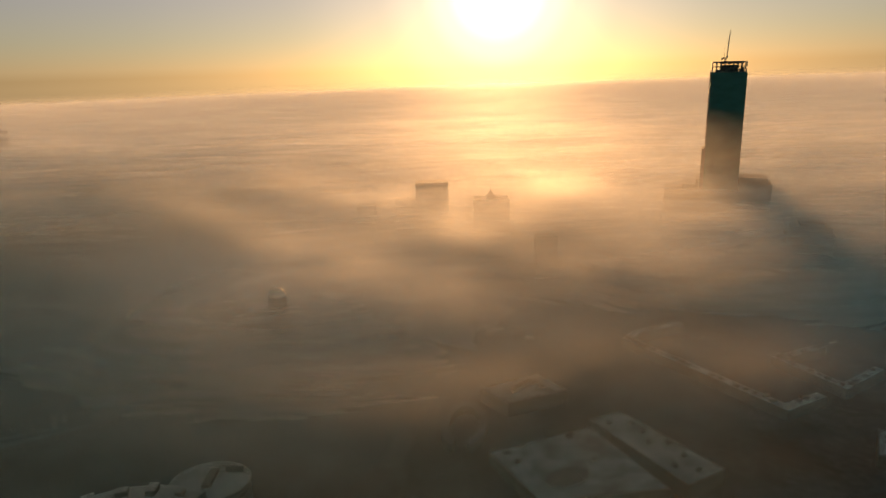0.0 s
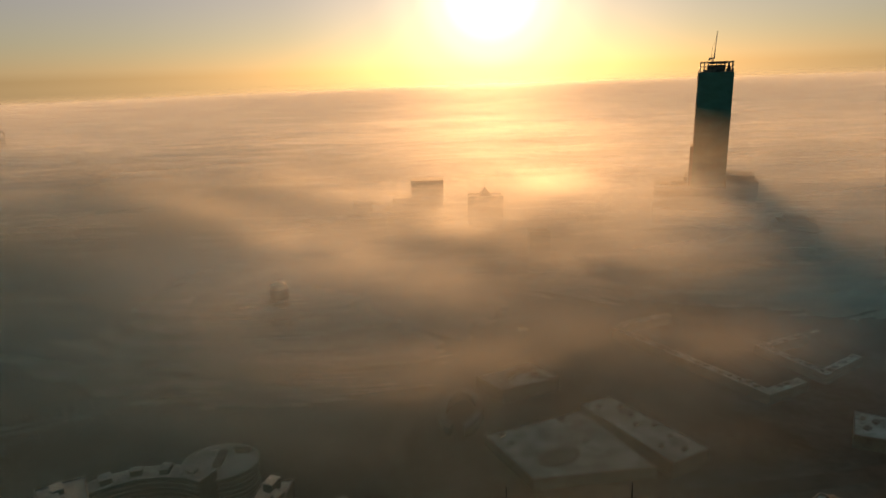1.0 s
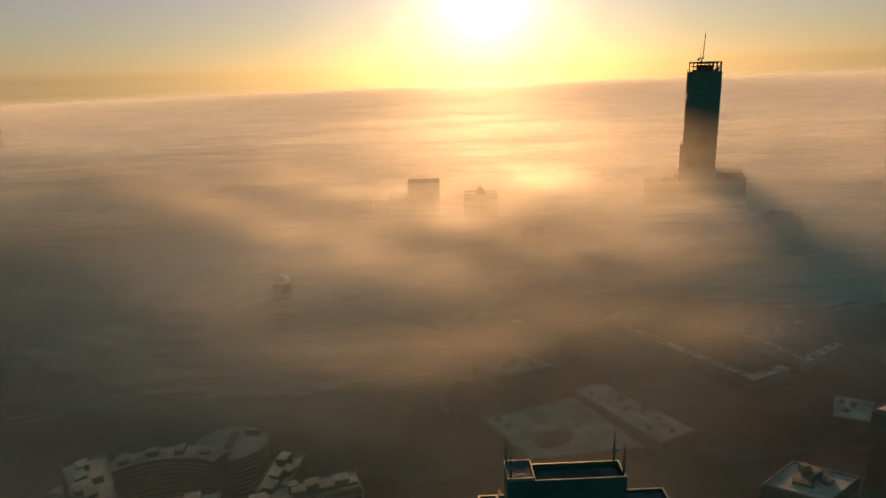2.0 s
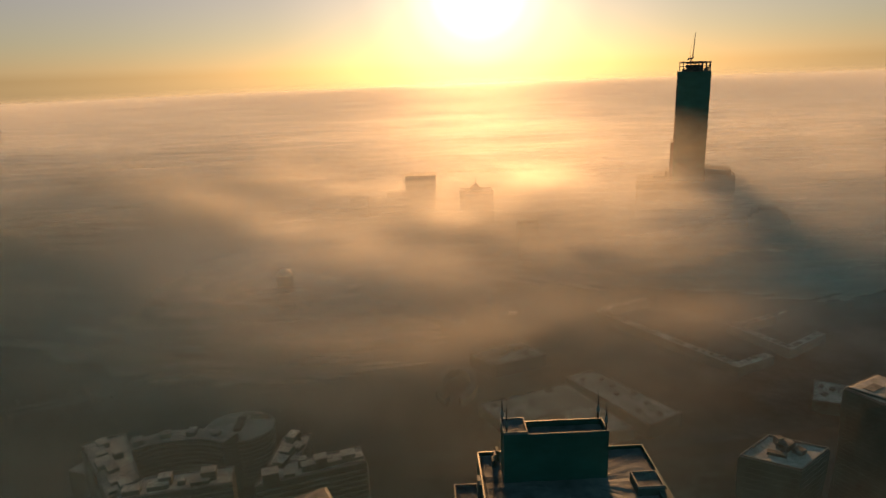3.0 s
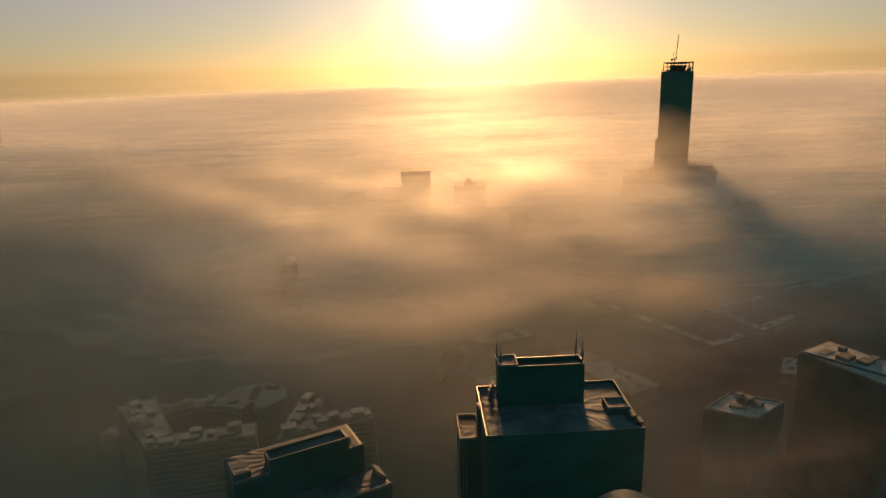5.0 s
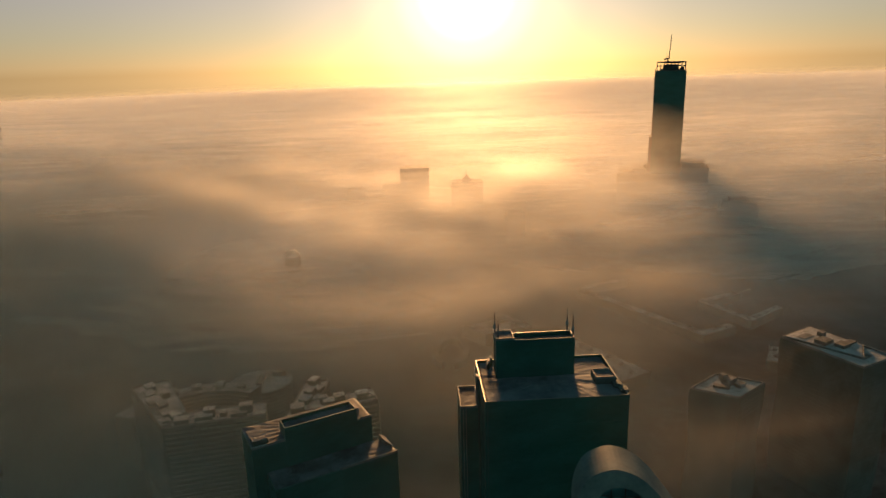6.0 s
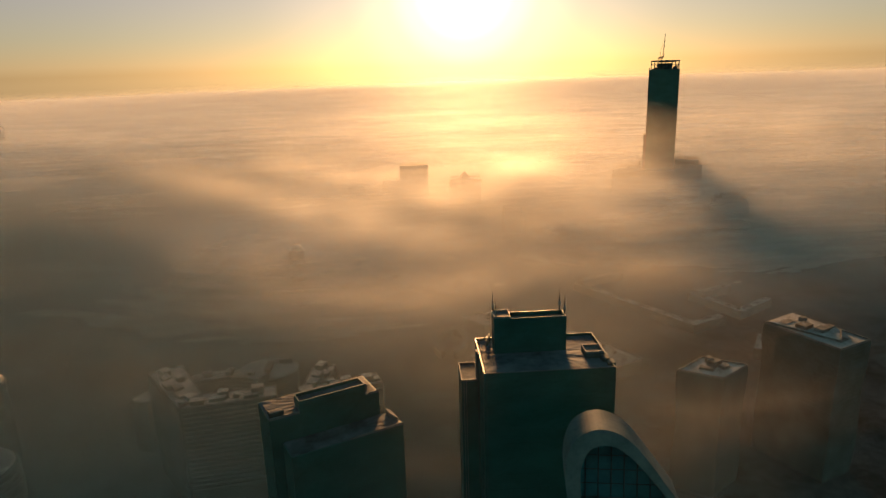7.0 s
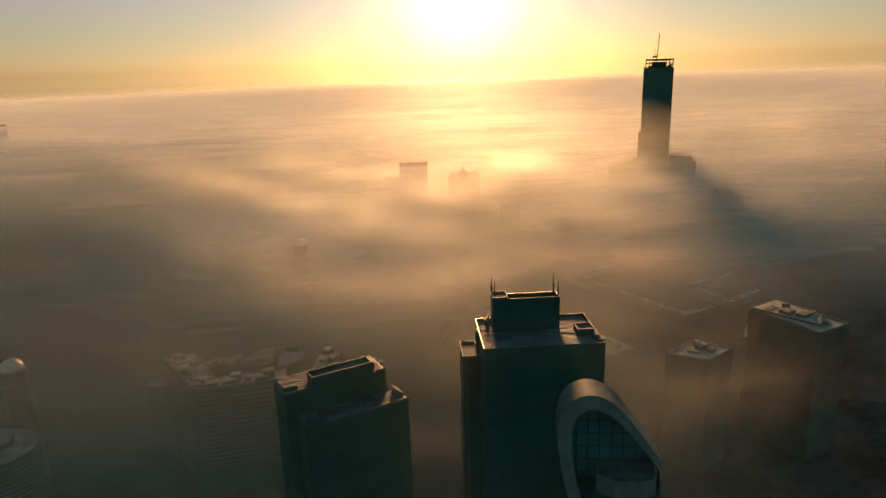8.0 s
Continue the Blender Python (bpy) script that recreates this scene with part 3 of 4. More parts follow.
def unfinished_tower():
    t = thing("unfinished_skyscraper", pose(458.5, 1066, 0, 0, 0, -21), "unfinished concrete skyscraper topped with an open steel frame", "skyscraper")
    part("shaft", prism(rect(-26.6, 26.6, 0, 46), 0, 282.5), M_GLASS, t)
    part("shoulder", prism(rect(-32.2, -26.6, 2, 44), 0, 163), M_CONC, t)
    part("crown_deck", prism(rect(-25.6, 25.6, 1, 45), 282.5, 283.6), M_CONC, t)
    for k in range(9):
        for y in (1.5, 23, 44):
            x = -24.8 + k * 49.6 / 8
            part("column", beam((x, y, 283), (x, y, 299 - (0.0 if k % 3 else 1.5)), 0.55), M_STEEL, t)
    for z in (291.0, 298.6):
        for y in (1.5, 44):
            part("frame_beam", box(-25.3, 25.3, y - 0.5, y + 0.5, z, z + 1.0), M_STEEL, t)
        for x in (-24.8, 0, 24.8):
            part("frame_beam", box(x - 0.5, x + 0.5, 2, 43.5, z - 1.1, z - 0.1), M_STEEL, t)
    part("frame_beam", box(-12, 16, 10, 40, 296, 299), M_STEEL, t)
    part("core", box(-14, 12, 14, 40, 283.6, 294), M_CONC, t)
    part("top_slab", box(-23.5, 23.5, 3, 42.5, 297.0, 298.4), M_CONC, t)
    for x0, y0, w, h in ((-20, 4, 6, 3.4), (14, 5, 7, 4.6), (-2, 3, 9, 2.6), (19, 30, 4, 6.0)):
        part("stacked_formwork", box(x0, x0 + w, y0, y0 + 4, 283.6, 283.6 + h), M_STEEL, t)
    for k in range(4):
        x = -24.8 + 12 * k
        part("brace", beam((x, 1.5, 283.5), (x + 12, 1.5, 291), 0.3), M_STEEL, t)
    part("hoist_mast", box(-28.2, -26.7, 6, 8, 163, 286), M_STEEL, t)
    return t


def tower_crane():
    c = thing("tower_crane", pose(460.5, 1090, 298), "luffing tower crane standing on the unfinished roof", "crane")
    mast = bmesh.new()
    for x, y in ((-1, -1), (1, -1), (1, 1), (-1, 1)):
        beam((x, y, -14), (x, y, 6), 0.28, mast, sides=4)
    for k in range(8):
        z = -14 + 2.5 * k
        beam((-1, -1, z), (1, -1, z + 2.5), 0.16, mast, sides=4)
        beam((1, -1, z), (1, 1, z + 2.5), 0.16, mast, sides=4)
    part("mast", mast, M_STEEL, c)
    part("slew_deck", box(-5.5, 3.0, -2, 2, 6, 7.6, None, 0.2), M_STEEL, c)
    part("cab", box(1.4, 3.2, -2.8, -1.0, 7.6, 10.0, None, 0.2), M_PLANT, c)
    part("counterweight", box(-6.2, -3.8, -1.4, 1.4, 3.5, 6.6, None, 0.2), M_CONC, c)
    part("back_stay", beam((-1.5, 0, 7.6), (-3.0, 0, 17), 0.4, None, 0.25), M_STEEL, c)
    jib = bmesh.new()
    foot, tip = Vector((1.8, 0, 7.8)), Vector((4.5, 0, 49))
    side = Vector((0, 0.9, 0))
    lift = (tip - foot).normalized().cross(side).normalized() * -1.0
    chords = [(foot + side, tip + side * 0.3), (foot - side, tip - side * 0.3), (foot + lift * 1.4, tip + lift * 0.5)]
    for a, b in chords:
        beam(a, b, 0.24, jib, 0.18, 4)
    for k in range(18):
        s0, s1 = k / 18, (k + 1) / 18
        beam(chords[0][0].lerp(chords[0][1], s0), chords[2][0].lerp(chords[2][1], s1), 0.13, jib, sides=4)
        beam(chords[1][0].lerp(chords[1][1], s0), chords[2][0].lerp(chords[2][1], s1), 0.13, jib, sides=4)
    part("jib", jib, M_STEEL, c, "raised lattice jib")
    part("pendant", beam((-3.0, 0, 17), tip.lerp(foot, 0.15), 0.09, sides=4), M_STEEL, c)
    part("hook_line", beam(tip, tip + Vector((0, 0, -9)), 0.08, sides=4), M_STEEL, c)
    return c


def podium():
    p = thing("podium_block", pose(456, 1062, 0, 0, 0, -21), "broad stepped podium block at the foot of the skyscraper", "building")
    part("west_block", prism(rect(-86, 28, -6, 3.8), 0, 95.5), M_CONC, p)
    part("west_rear_block", prism(rect(-86, -33, 3.8, 60), 0, 96), M_CONC, p)
    part("west_step", prism(rect(-58, -33, -1, 56), 95.5, 104.5), M_CONC, p)
    part("west_step", prism(rect(-76, -58, 0, 50), 95.5, 99.5), M_CONC, p)
    part("inner_step", prism(rect(-38, -33, 4, 56), 104.5, 112), M_CONC, p)
    part("east_block", prism(rect(29, 79, 10, 62), 0, 106), M_CONC, p)
    part("east_step", prism(rect(29, 72, 12, 58), 106, 115.5), M_CONC, p)
    for z in range(12, 92, 8):
        part("ledge", box(-86.4, 28.4, -6.5, -6, z, z + 1.2), M_BAND, p)
        part("ledge", box(29, 79.5, 9.5, 10, z, z + 1.2), M_BAND, p)
    return p


unfinished_tower()
tower_crane()
podium()


def far_tower(name, x, y, w, d, z, label, steps=(), pyramid=0.0, rz=0):
    t = thing(name, pose(x, y, 0, 0, 0, rz), label, "tower")
    part("shaft", prism(rect(-w / 2, w / 2, -d / 2, d / 2), 0, z), M_PALE, t)
    for x0, x1, zz in steps:
        part("setback", prism(rect(x0, x1, -d / 2 + 1, d / 2 - 1), z, zz), M_PALE, t)
    parapet(t, rect(-w / 2, w / 2, -d / 2, d / 2), z, 2.0, 1.2, M_BAND)
    k = z - 6
    while k > z - 60:
        part("floor_band", prism(inset_poly(rect(-w / 2, w / 2, -d / 2, d / 2), -0.5), k, k + 1.2), M_BAND, t)
        k -= 7.2
    if pyramid:
        bm = bmesh.new()
        r = 9
        base = [bm.verts.new((a, b, z + 4)) for a, b in ((-r, -r), (r, -r), (r, r), (-r, r))]
        foot = [bm.verts.new((a, b, z)) for a, b in ((-r, -r), (r, -r), (r, r), (-r, r))]
        tip = bm.verts.new((0, 0, z + pyramid * 0.6))
        for k in range(4):
            j = (k + 1) % 4
            bm.faces.new((foot[k], foot[j], base[j], base[k]))
            bm.faces.new((base[k], base[j], tip))
        part("pyramid_roof", bm, M_STEEL, t)
        part("mast", beam((0, 0, z + pyramid * 0.55), (0, 0, z + pyramid), 0.7, None, 0.2), M_STEEL, t)
    return t


far_tower("crowned_tower", 77.5, 1016, 56, 32, 102, "tower with a small pyramid roof, lightened for haze, half in fog", (), 22)
far_tower("notched_tower", -31.5, 1068, 86, 36, 95, "two-tier tower half sunk in fog", ((-10, 43, 124),))
far_tower("fogbound_tower", 150, 925, 30, 28, 64, "faint square tower drowned in fog")
far_tower("fogbound_tower", -125, 1070, 30, 28, 86, "faint narrow tower drowned in fog")
far_tower("fogbound_tower", -400, 1150, 34, 30, 90, "faint tower drowned in fog", (), 14, 20)
far_tower("fogbound_tower", 560, 1690, 40, 40, 100, "faint far tower with a small pointed roof", (), 12)


def frame_tower():
    t = thing("frame_tower", pose(-1322, 2000, 0, 0, 0, 30), "far unfinished tower frame rising out of fog", "tower")
    part("shaft", prism(rect(-24, 24, -16, 16), 0, 138), M_CONC, t)
    for k in range(6):
        part("column", box(-23 + 9 * k, -21.5 + 9 * k, -15, -13.5, 138, 158), M_STEEL, t)
    part("frame_beam", box(-24, 24, -15.5, -13, 158, 160.5), M_STEEL, t)
    return t


frame_tower()


def dome_mesh(r, z, squash=0.9, seg=24, rings=7, bm=None):
    bm = bm or bmesh.new()
    prev = None
    for k in range(rings):
        a = k / rings * math.pi / 2
        ring = [bm.verts.new((r * math.cos(a) * math.cos(j * math.tau / seg), r * math.cos(a) * math.sin(j * math.tau / seg), z + squash * r * math.sin(a))) for j in range(seg)]
        if prev:
            for j in range(seg):
                i = (j + 1) % seg
                bm.faces.new((prev[j], prev[i], ring[i], ring[j]))
        prev = ring
    tip = bm.verts.new((0, 0, z + squash * r))
    for j in range(seg):
        bm.faces.new((prev[j], prev[(j + 1) % seg], tip))
    for f in bm.faces:
        f.smooth = True
    return bm


M_GILT = surface("bright_metal_dome", (0.42, 0.40, 0.36), (0.62, 0.60, 0.54), 0.2, 0.42, 0.05, metal=0.6)


def domed_tower(x, y, r, z, label):
    t = thing("domed_tower", pose(x, y, 0), label, "tower", "domed towers")
    part("shaft", prism(ellipse(0, 0, r, r, 24), 0, z), M_STONE, t)
    part("cornice", prism(ellipse(0, 0, r + 0.8, r + 0.8, 24), z, z + 1.2), M_BAND, t)
    part("dome", dome_mesh(r * 0.92, z + 1.2), M_GILT, t, "polished dome catching the sun")
    for k in range(5):
        part("floor_band", prism(ellipse(0, 0, r + 0.4, r + 0.4, 24), z - 6 - 6 * k, z - 5 - 6 * k), M_BAND, t)
    return t


domed_tower(-172, 640, 9.5, 80, "slender round tower with a bright dome in fog")
domed_tower(-362, 318, 10, 70, "round tower with a small shining dome")


def hall_in_fog():
    t = thing("round_shouldered_hall", pose(523, 900, 0, 0, 0, -20), "round-shouldered hall almost drowned in fog", "building")
    part("body", prism(rect(-30, 30, 0, 40), 0, 62), M_CONC, t)
    part("shoulder", prism(rect(-24, 26, 2, 38), 62, 69), M_CONC, t)
    part("crown", prism(rect(-14, 16, 4, 34), 69, 74), M_CONC, t)
    return t


hall_in_fog()


# ---------------------------------------------------------------- housing round the oval court
def hut(parent, x, y, z, w, d, h, rz):
    m = pose(x, y, z, 0, 0, rz)
    bm = box(-w / 2, w / 2, -d / 2, d / 2, 0, h)
    bmesh.ops.transform(bm, matrix=m, verts=bm.verts)
    ob = part("roof_hut", bm, M_STONE, parent)
    sn = snow_sheet(rect(-w / 2 - 0.2, w / 2 + 0.2, -d / 2 - 0.2, d / 2 + 0.2), h, 0.4, rng, 2.0)
    bmesh.ops.transform(sn, matrix=m, verts=sn.verts)
    part("hut_snow", sn, M_PALER_SNOW, ob)


def wing_point(p, q, s, off):
    p, q = Vector(p), Vector(q)
    e = (q - p).normalized()
    return p.lerp(q, s) + Vector((-e.y, e.x)) * off


def banded_wall(parent, p, q, z0, z1, step, bays):
    """Balcony bands, one to a storey and bay, along the wall p-q."""
    p, q = Vector(p), Vector(q)
    e = (q - p).normalized()
    out = Vector((e.y, -e.x))
    L = (q - p).length
    z = z1 - step
    while z > z0:
        for k in range(bays):
            a = p + e * (L * k / bays + 0.8)
            b = p + e * (L * (k + 1) / bays - 0.8)
            part("balcony", prism([tuple(a + out * 1.3), tuple(b + out * 1.3), tuple(b), tuple(a)], z, z + 1.15), M_BAND, parent)
        z -= step


def housing_block(name, label, polys, z, walls, huts):
    t = thing(name, pose(0, 0, 0), label, "apartment block", "apartment blocks round the oval court")
    for poly in polys:
        part("wing", prism(poly, 0, z - 1), M_STONE, t)
        part("wing_snow", snow_sheet(inset_poly(poly, 0.6), z - 1, 0.4, rng), M_PALER_SNOW, t, "snow on the flat roof")
        parapet(t, poly, z - 1, 1.1, 0.45, M_EDGE)
    for p, q, bays in walls:
        banded_wall(t, p, q, z - 66, z - 1.5, 3.5, bays)
    for h in huts:
        hut(t, h[0], h[1], z - 1, *h[2:])
    return t


west_huts = [(-176, 240, 9, 6, 3.2, 10), (-163, 244, 11, 7, 3.0, 10), (-160, 247, 7, 5, 5.5, 10), (-141, 247, 10, 7, 2.6, 10), (-137, 250, 8, 6, 6.0, 10), (-151, 246, 4, 4, 3.4, 10),
             (-182, 246, 7, 6, 3.6, -52), (-190, 252, 9, 7, 2.4, -52), (-196, 262, 8, 6, 3.2, -52), (-204, 268, 10, 8, 3.0, -52), (-199, 276, 6, 5, 4.4, -52), (-211, 280, 9, 6, 2.6, -52), (-214, 289, 8, 6, 3.6, -52), (-187, 241, 4, 4, 2.2, -52)]
housing_block("housing_block", "banded apartment block with snowy huts on its roof",
              [[(-185.8, 233.2), (-123, 244.5), (-126, 260.5), (-176, 252.5)], [(-228, 291), (-186.6, 233.8), (-176.6, 252.9), (-206, 303)]], 85,
              [((-185.8, 233.2), (-123, 244.5), 3), ((-228, 291), (-186.6, 233.8), 3)], west_huts)
east_huts = [(-104, 253, 9, 7, 6.0, 17), (-94, 256, 6, 5, 3.0, 17), (-101, 268, 8, 7, 4.0, 70), (-84, 262, 8, 6, 4.5, 17), (-77, 264, 7, 6, 7.0, 17), (-70, 267, 9, 6, 3.2, 17), (-62, 270, 8, 6, 5.0, 17), (-56, 271, 5, 5, 2.4, 17),
             (-99, 277, 8, 6, 5.5, 70), (-94, 284, 7, 6, 3.0, 70), (-98, 291, 8, 6, 6.5, 70), (-88, 265, 5, 4, 5.6, 17)]
housing_block("housing_block", "banded apartment block crowded with snowy roof huts",
              [[(-112, 247), (-50.7, 266.2), (-56, 283), (-108, 265.5)], [(-109.2, 265.9), (-91, 271.4), (-88, 300), (-106, 297)]], 80,
              [((-112, 247), (-50.7, 266.2), 3), ((-50.7, 266.2), (-56, 283), 1)], east_huts)


def oval_tower():
    t = thing("oval_tower", pose(-160, 384, 0), "oval apartment tower with a snow-covered roof", "apartment block")
    part("shaft", prism(ellipse(0, 0, 25, 21, 40), 0, 38.6), M_STONE, t)
    for k in range(10):
        part("balcony_ring", prism(ellipse(0, 0, 26.2, 22.2, 40), 35 - 3.5 * k, 36.1 - 3.5 * k), M_BAND, t)
    part("eaves", prism(ellipse(0, 0, 27, 23, 40), 38.6, 39.6), M_BAND, t)
    part("roof_snow", snow_sheet(ellipse(0, 0, 26.6, 22.6, 40), 39.6, 0.6, rng), M_PALER_SNOW, t, "smooth snow on the oval roof")
    part("lift_house", box(-3, 3, -9, 10, 39.6, 42.6, None, 0.3), M_PLANT, t)
    part("roof_fin", box(8, 20, 8, 9, 39.6, 44.5), M_STONE, t)
    return t


def arc_block(name, cx, cy, r0, r1, a0, a1, z, label, n=18):
    t = thing(name, pose(cx, cy, 0), label, "apartment block", "apartment blocks round the oval court")
    ang_ = [radians(a0 + (a1 - a0) * k / n) for k in range(n + 1)]
    poly = [(r1 * math.cos(a), r1 * math.sin(a)) for a in ang_] + [(r0 * math.cos(a), r0 * math.sin(a)) for a in reversed(ang_)]
    part("body", prism(poly, 0, z), M_STONE, t)
    sn = bmesh.new()
    rows = [[sn.verts.new((r * math.cos(a), r * math.sin(a), z + rng.uniform(0.15, 0.5))) for r in np.linspace(r0 + 0.6, r1 - 0.6, 5)] for a in ang_]
    for p, q in zip(rows, rows[1:]):
        for k in range(4):
            sn.faces.new((p[k], p[k + 1], q[k + 1], q[k]))
    part("roof_snow", sn, M_PALER_SNOW, t)
    zz = z - 3.2
    while zz > z - 40:
        inner = [((r0 - 1.2) * math.cos(a), (r0 - 1.2) * math.sin(a)) for a in ang_]
        edge = [(r0 * math.cos(a), r0 * math.sin(a)) for a in reversed(ang_)]
        part("balcony_band", prism([*edge[::-1], *inner[::-1]], zz, zz + 1.1), M_BAND, t)
        zz -= 3.5
    for k in range(2, n - 1, 3):
        a = ang_[k]
        r = (r0 + r1) / 2
        hut(t, r * math.cos(a), r * math.sin(a), z, rng.uniform(5, 9), rng.uniform(5, 8), rng.uniform(2.5, 5), math.degrees(a))
    return t


oval_tower()
arc_block("crescent_block", -190, 298, 58, 74, 62, 160, 46, "crescent apartment block with snowy roof huts")


def round_tower():
    t = thing("round_balcony_tower", pose(-338, 232, 0), "round tower ringed with balconies and capped with snow", "apartment block")
    part("shaft", prism(ellipse(0, 0, 36, 30, 40), 0, 48), M_STONE, t)
    for k in range(8):
        part("balcony_ring", prism(ellipse(0, 0, 37.5, 31.5, 40), 44.5 - 3.6 * k, 45.7 - 3.6 * k), M_BAND, t)
    part("roof_snow", snow_sheet(ellipse(0, 0, 35, 29, 40), 48, 0.6, rng), M_PALER_SNOW, t)
    part("roof_drum", prism(ellipse(4, 4, 14, 11, 28), 48, 53), M_STONE, t)
    part("drum_snow", snow_sheet(ellipse(4, 4, 14, 11, 28), 53, 0.5, rng), M_PALER_SNOW, t)
    return t


round_tower()


# ---------------------------------------------------------------- low buildings and streets beyond
def low_building(name, poly, z, label, vents=(), group=""):
    t = thing(name, pose(0, 0, 0), label, "building", group)
    part("walls", prism(poly, 0, z - 0.8), M_STONE, t)
    part("roof_snow", snow_sheet(inset_poly(poly, 0.7), z - 0.8, 0.35, rng, 5.0), M_PALER_SNOW, t, "snow on the flat roof")
    parapet(t, poly, z - 0.8, 1.0, 0.5, M_EDGE)
    for x, y, w, h in vents:
        bm = box(-w / 2, w / 2, -w / 2.6, w / 2.6, 0, h, None, 0.1)
        bmesh.ops.transform(bm, matrix=pose(x, y, z - 0.8, 0, 0, 30), verts=bm.verts)
        part("roof_vent", bm, M_PLANT, t)
    return t


slab = [(118, 492.6), (167.2, 400), (201, 417.2), (147.7, 505)]
low_building("long_hall", slab, 14, "long flat hall with dark vents on its snowy roof",
             [(*Vector(slab[0]).lerp(Vector(slab[1]), a).lerp(Vector(slab[3]).lerp(Vector(slab[2]), a), b), 4.2, 2.2) for a, b in ((0.12, 0.3), (0.2, 0.75), (0.34, 0.7), (0.48, 0.45), (0.55, 0.8), (0.74, 0.7), (0.8, 0.25), (0.92, 0.55))])
low_building("square_hall", [(30.7, 552.8), (53.8, 523.6), (109.4, 545.5), (87.1, 580.7)], 14, "square hall with machinery on its snowy roof",
             [(66, 553, 9, 3), (74, 560, 8, 3.5), (81, 562, 9, 2.5), (62, 546, 6, 2.5), (88, 552, 5, 2)])
low_building("market_hall", [(31, 454.5), (62, 392), (156, 402), (118.5, 488)], 10, "broad low hall under snow with an oval skylight",
             [(45, 452, 5, 2), (58, 462, 4, 2), (52, 440, 4, 2), (74, 470, 4, 1.5), (98, 474, 6, 2), (110, 440, 4, 1.5)])
sky_light = thing("oval_skylight", pose(86, 419, 9.6, 0, 0, 25), "dark oval skylight set in the snowy roof", "skylight")
part("kerb", prism(ellipse(0, 0, 18, 10, 32), 0, 0.9), M_EDGE, sky_light)
part("glazing", prism(ellipse(0, 0, 17, 9, 32), 0.9, 1.2), M_PLANT, sky_light)
for k in range(-3, 4):
    part("glazing_bar", box(k * 4.4 - 0.15, k * 4.4 + 0.15, -8.6 * math.sqrt(max(0, 1 - (k * 4.4 / 17) ** 2)), 8.6 * math.sqrt(max(0, 1 - (k * 4.4 / 17) ** 2)), 1.2, 1.5), M_STEEL, sky_light)
low_building("corner_hall", [(322, 432), (347, 420), (372, 452), (345, 468)], 12, "low hall with patchy snow on its roof", [(338, 440, 6, 2), (350, 448, 5, 2.5), (344, 455, 4, 2)])


def ring_hall():
    t = thing("ring_hall", pose(14, 504, 0, 0, 0, -8), "open ring-shaped hall with a snowy rim", "building")
    n = 36
    bm, sn = bmesh.new(), bmesh.new()
    prof = []
    srows = []
    for k in range(n + 1):
        a = radians(-70 + 320 * k / n)
        c, s_ = math.cos(a), math.sin(a)
        prof.append([bm.verts.new(p) for p in ((13 * c, 28 * s_, 0), (20 * c, 38 * s_, 0), (20 * c, 38 * s_, 8), (13 * c, 28 * s_, 8))])
        srows.append([sn.verts.new(((13.3 + 6.4 * j) * c, (28.3 + 9.4 * j) * s_, 8 + rng.uniform(0.2, 0.5))) for j in (0, 0.5, 1)])
    for p, q in zip(prof, prof[1:]):
        for k in range(4):
            j = (k + 1) % 4
            bm.faces.new((p[k], p[j], q[j], q[k]))
    bm.faces.new(prof[0][::-1])
    bm.faces.new(prof[-1])
    for p, q in zip(srows, srows[1:]):
        for k in range(2):
            sn.faces.new((p[k], p[k + 1], q[k + 1], q[k]))
    part("ring_wall", bm, M_STONE, t)
    part("rim_snow", sn, M_SNOW, t, "patchy snow on the rim")
    part("court", prism(ellipse(0, 0, 12.6, 27.6, 32), 0, 0.3), M_ROAD, t)
    return t


ring_hall()


def court_block(pts, width, z, label):
    """A perimeter block: straight wings end to end along a bent line."""
    t = thing("court_block", pose(0, 0, 0), label, "building", "perimeter blocks")
    for p, q in zip(pts, pts[1:]):
        p, q = Vector(p), Vector(q)
        e = (q - p).normalized()
        s_ = Vector((-e.y, e.x)) * width
        poly = [tuple(p + e * 0.1), tuple(q - e * 0.1), tuple(q - e * 0.1 + s_), tuple(p + e * 0.1 + s_)]
        part("wing", prism(poly, 0, z), M_STONE, t)
        part("wing_snow", snow_sheet(inset_poly(poly, 0.5), z, 0.4, rng, 4.0), M_PALER_SNOW, t)
        L = (q - p).length
        for k in range(int(L / 9)):
            if rng.random() < 0.6:
                c = p + e * (k + 0.5) * 9 + s_ * rng.uniform(0.25, 0.75)
                w = rng.uniform(1.5, 3.2)
                part("roof_vent", box(c.x - w, c.x + w, c.y - w * 0.6, c.y + w * 0.6, z, z + rng.uniform(1, 2.4)), M_PLANT, t)
    return t


court_block([(270, 712), (211, 690), (193, 668), (290.7, 502.6), (338, 525)], 11, 10, "perimeter block with snow along its narrow roof")
court_block([(392, 638), (329, 611), (362, 537), (421, 574)], 10, 10, "perimeter block with a snowy roof round a court")


def smooth_line(pts, n=8):
    out = []
    P = [Vector(p) for p in pts]
    P = [P[0] * 2 - P[1], *P, P[-1] * 2 - P[-2]]
    for k in range(1, len(P) - 2):
        a, b, c, d = P[k - 1:k + 3]
        for j in range(n):
            u = j / n
            out.append(0.5 * (2 * b + (c - a) * u + (2 * a - 5 * b + 4 * c - d) * u * u + (3 * b - a - 3 * c + d) * u ** 3))
    return out + [P[-2]]


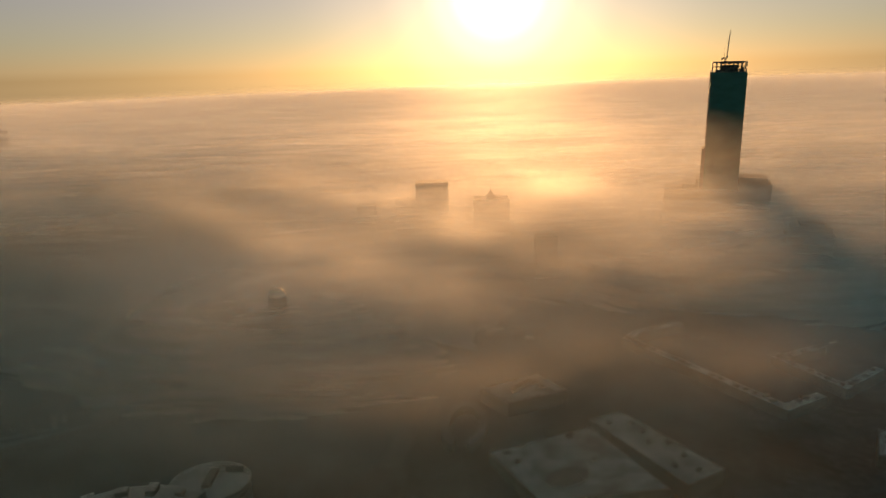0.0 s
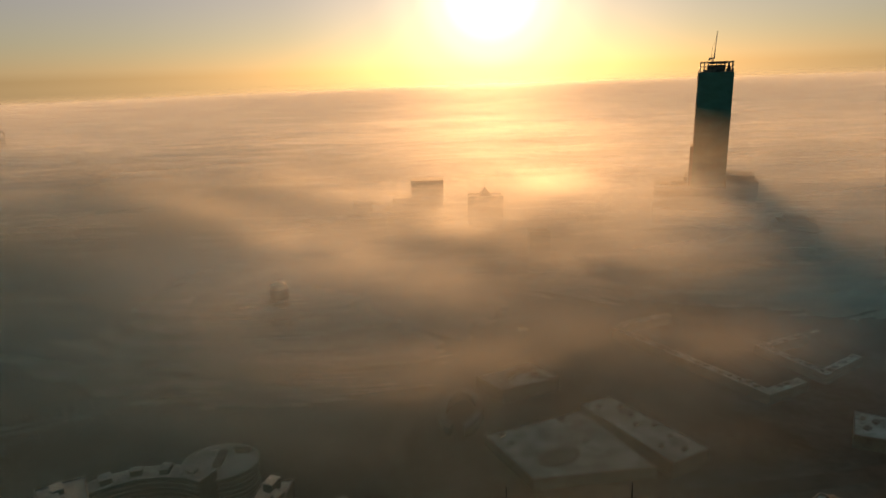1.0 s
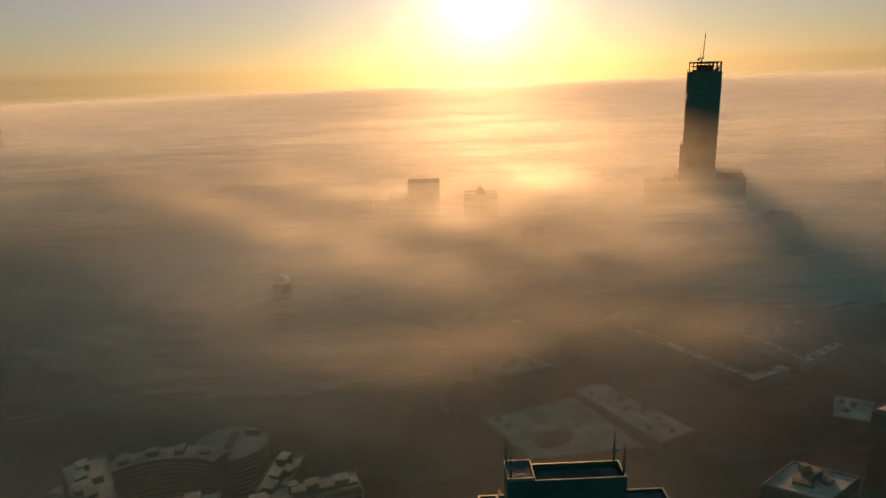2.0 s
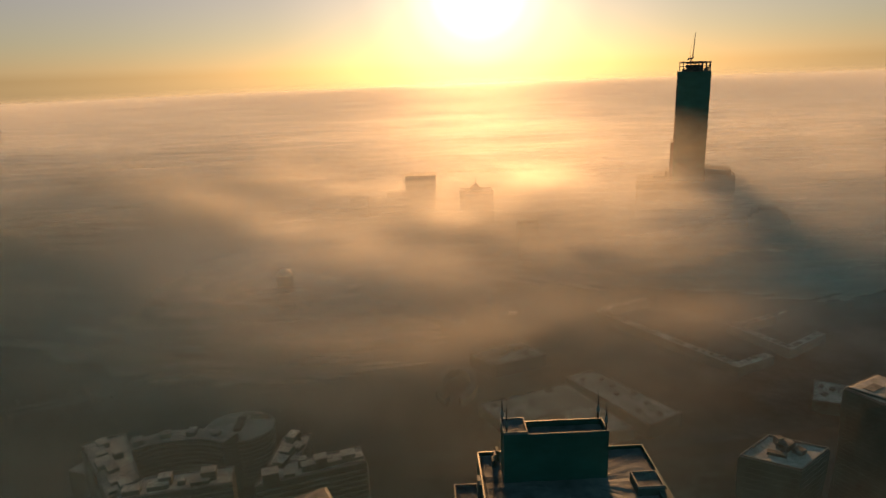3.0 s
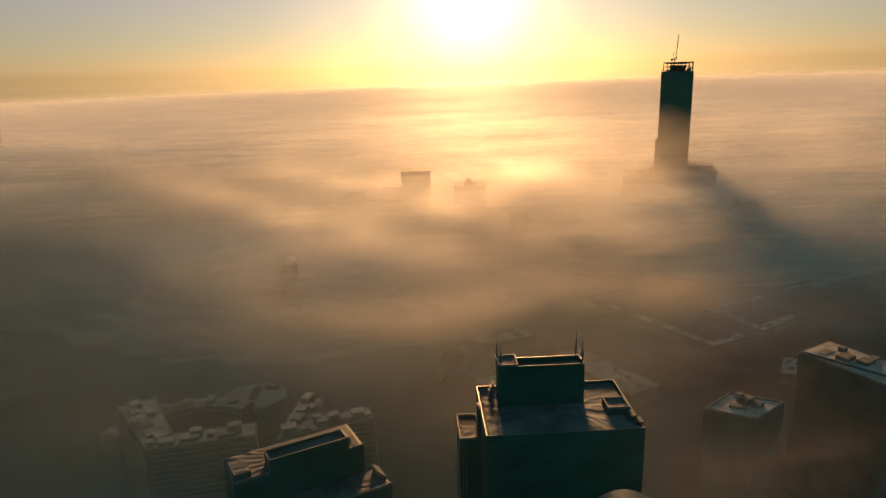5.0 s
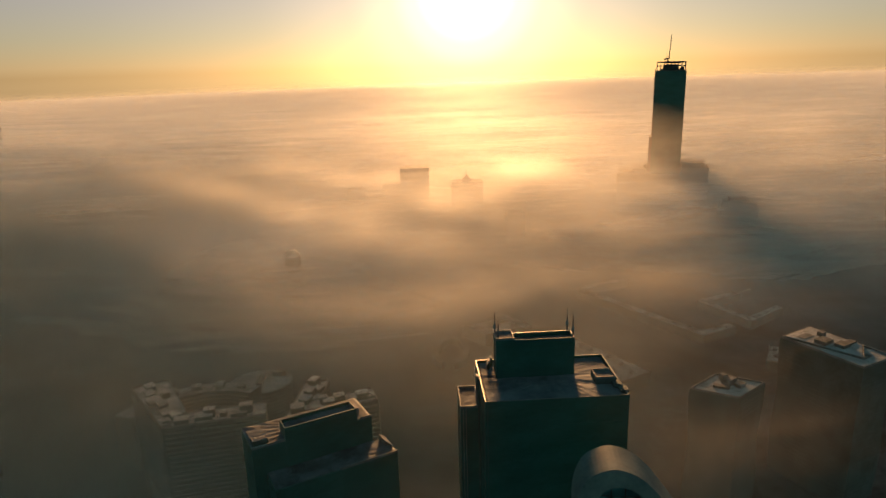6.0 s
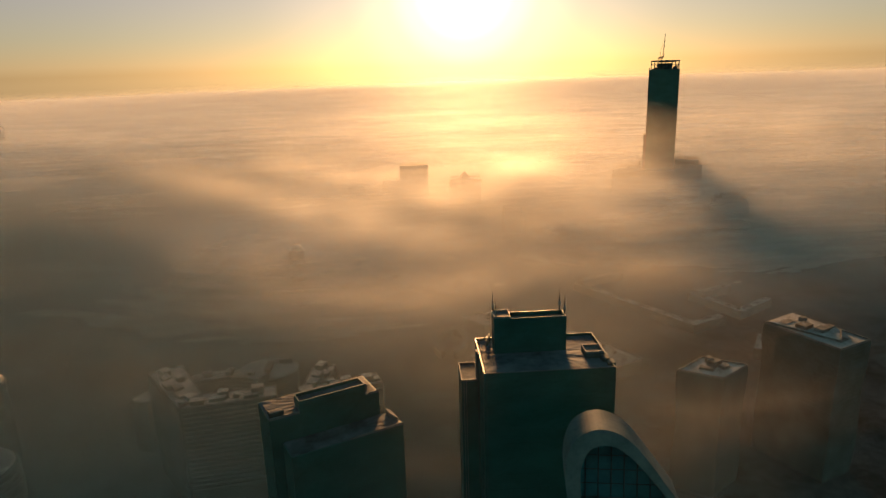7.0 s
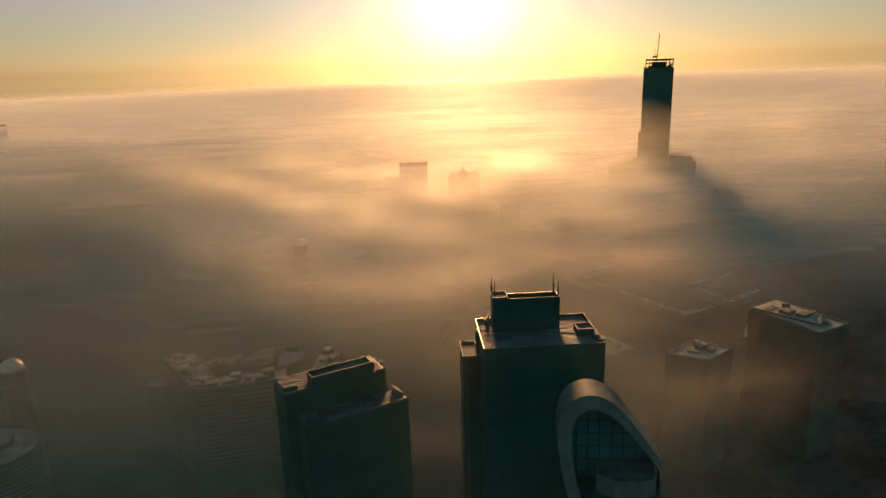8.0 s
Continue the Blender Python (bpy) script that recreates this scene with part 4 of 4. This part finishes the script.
def ribbon(name, line, o0, o1, z0, z1, material, label, category):
    bm = bmesh.new()
    rows = []
    for k, p in enumerate(line):
        e = (line[min(k + 1, len(line) - 1)] - line[max(k - 1, 0)]).normalized()
        s_ = Vector((-e.y, e.x))
        a, b = p + s_ * o0, p + s_ * o1
        rows.append([bm.verts.new(v) for v in ((*a, z0), (*a, z1), (*b, z1), (*b, z0))])
    for p, q in zip(rows, rows[1:]):
        for k in range(3):
            bm.faces.new((p[k], q[k], q[k + 1], p[k + 1]))
    bmesh.ops.recalc_face_normals(bm, faces=bm.faces)
    return tagged(part(name, bm, material), label, category, kind="structure")


bank = smooth_line([(-480, 470), (-384, 501), (-327, 530), (-265, 568), (-186, 555), (-136, 568), (-107, 592), (-67, 655), (20, 700), (120, 735)])
ribbon("road", bank, -16, -4, 0.02, 0.10, M_ROAD, "icy riverside road", "road")
ribbon("pavement", bank, -3.6, 4, 0.02, 0.28, M_SNOW, "snow-covered riverside pavement", "pavement")
ribbon("pavement", bank, 9, 16, 0.02, 0.24, M_SNOW, "snow-covered embankment walk", "pavement")
avenue = smooth_line([(-130, 330), (-70, 420), (-40, 480), (-25, 600), (-30, 760)])
ribbon("road", avenue, -9, 9, 0.12, 0.20, M_ROAD, "icy city avenue", "road")
cross = smooth_line([(-40, 372), (60, 368), (190, 380), (330, 400), (470, 440)])
ribbon("road", cross, -8, 8, 0.24, 0.30, M_ROAD, "icy cross street", "road")


def bare_tree():
    r = random.Random(9)
    t = thing("bare_tree", pose(-190, 570, 0), "bare winter tree beside the embankment", "tree", "embankment trees")
    trunk = bmesh.new()
    beam((0, 0, 0), (0.1, 0, 4), 0.28, trunk, 0.2, 5)
    crown = bmesh.new()
    for k in range(9):
        a = k * 2.4
        s0 = Vector((0.05, 0, 2.4 + 0.2 * k))
        s1 = s0 + Vector((math.cos(a) * r.uniform(1.6, 2.8), math.sin(a) * r.uniform(1.6, 2.8), r.uniform(1.6, 3.4)))
        beam(s0, s1, 0.11, trunk, 0.04, 4)
        for j in range(7):
            c = s0.lerp(s1, r.uniform(0.5, 1.1)) + Vector((r.uniform(-0.7, 0.7), r.uniform(-0.7, 0.7), r.uniform(-0.4, 0.9)))
            d = Vector((r.uniform(-1, 1), r.uniform(-1, 1), r.uniform(0.2, 1))).normalized()
            beam(c - d * 0.7, c + d * 0.7, 0.07, crown, 0.015, 3)
    part("trunk", trunk, M_BARK, t)
    part("crown", crown, M_BARK, t)
    return t


tree = bare_tree()
tr = random.Random(21)
for k in range(4, len(bank) - 4):
    for off in (6.5, -19.5, 19):
        if tr.random() < 0.75:
            e = (bank[k + 1] - bank[k]).normalized()
            p = bank[k].lerp(bank[k + 1], tr.random()) + Vector((-e.y, e.x)) * (off + tr.uniform(-1, 1))
            copy_thing(tree, pose(p.x, p.y, 0, 0, 0, tr.uniform(0, 360)) @ Matrix.Scale(tr.uniform(0.8, 1.4), 4))
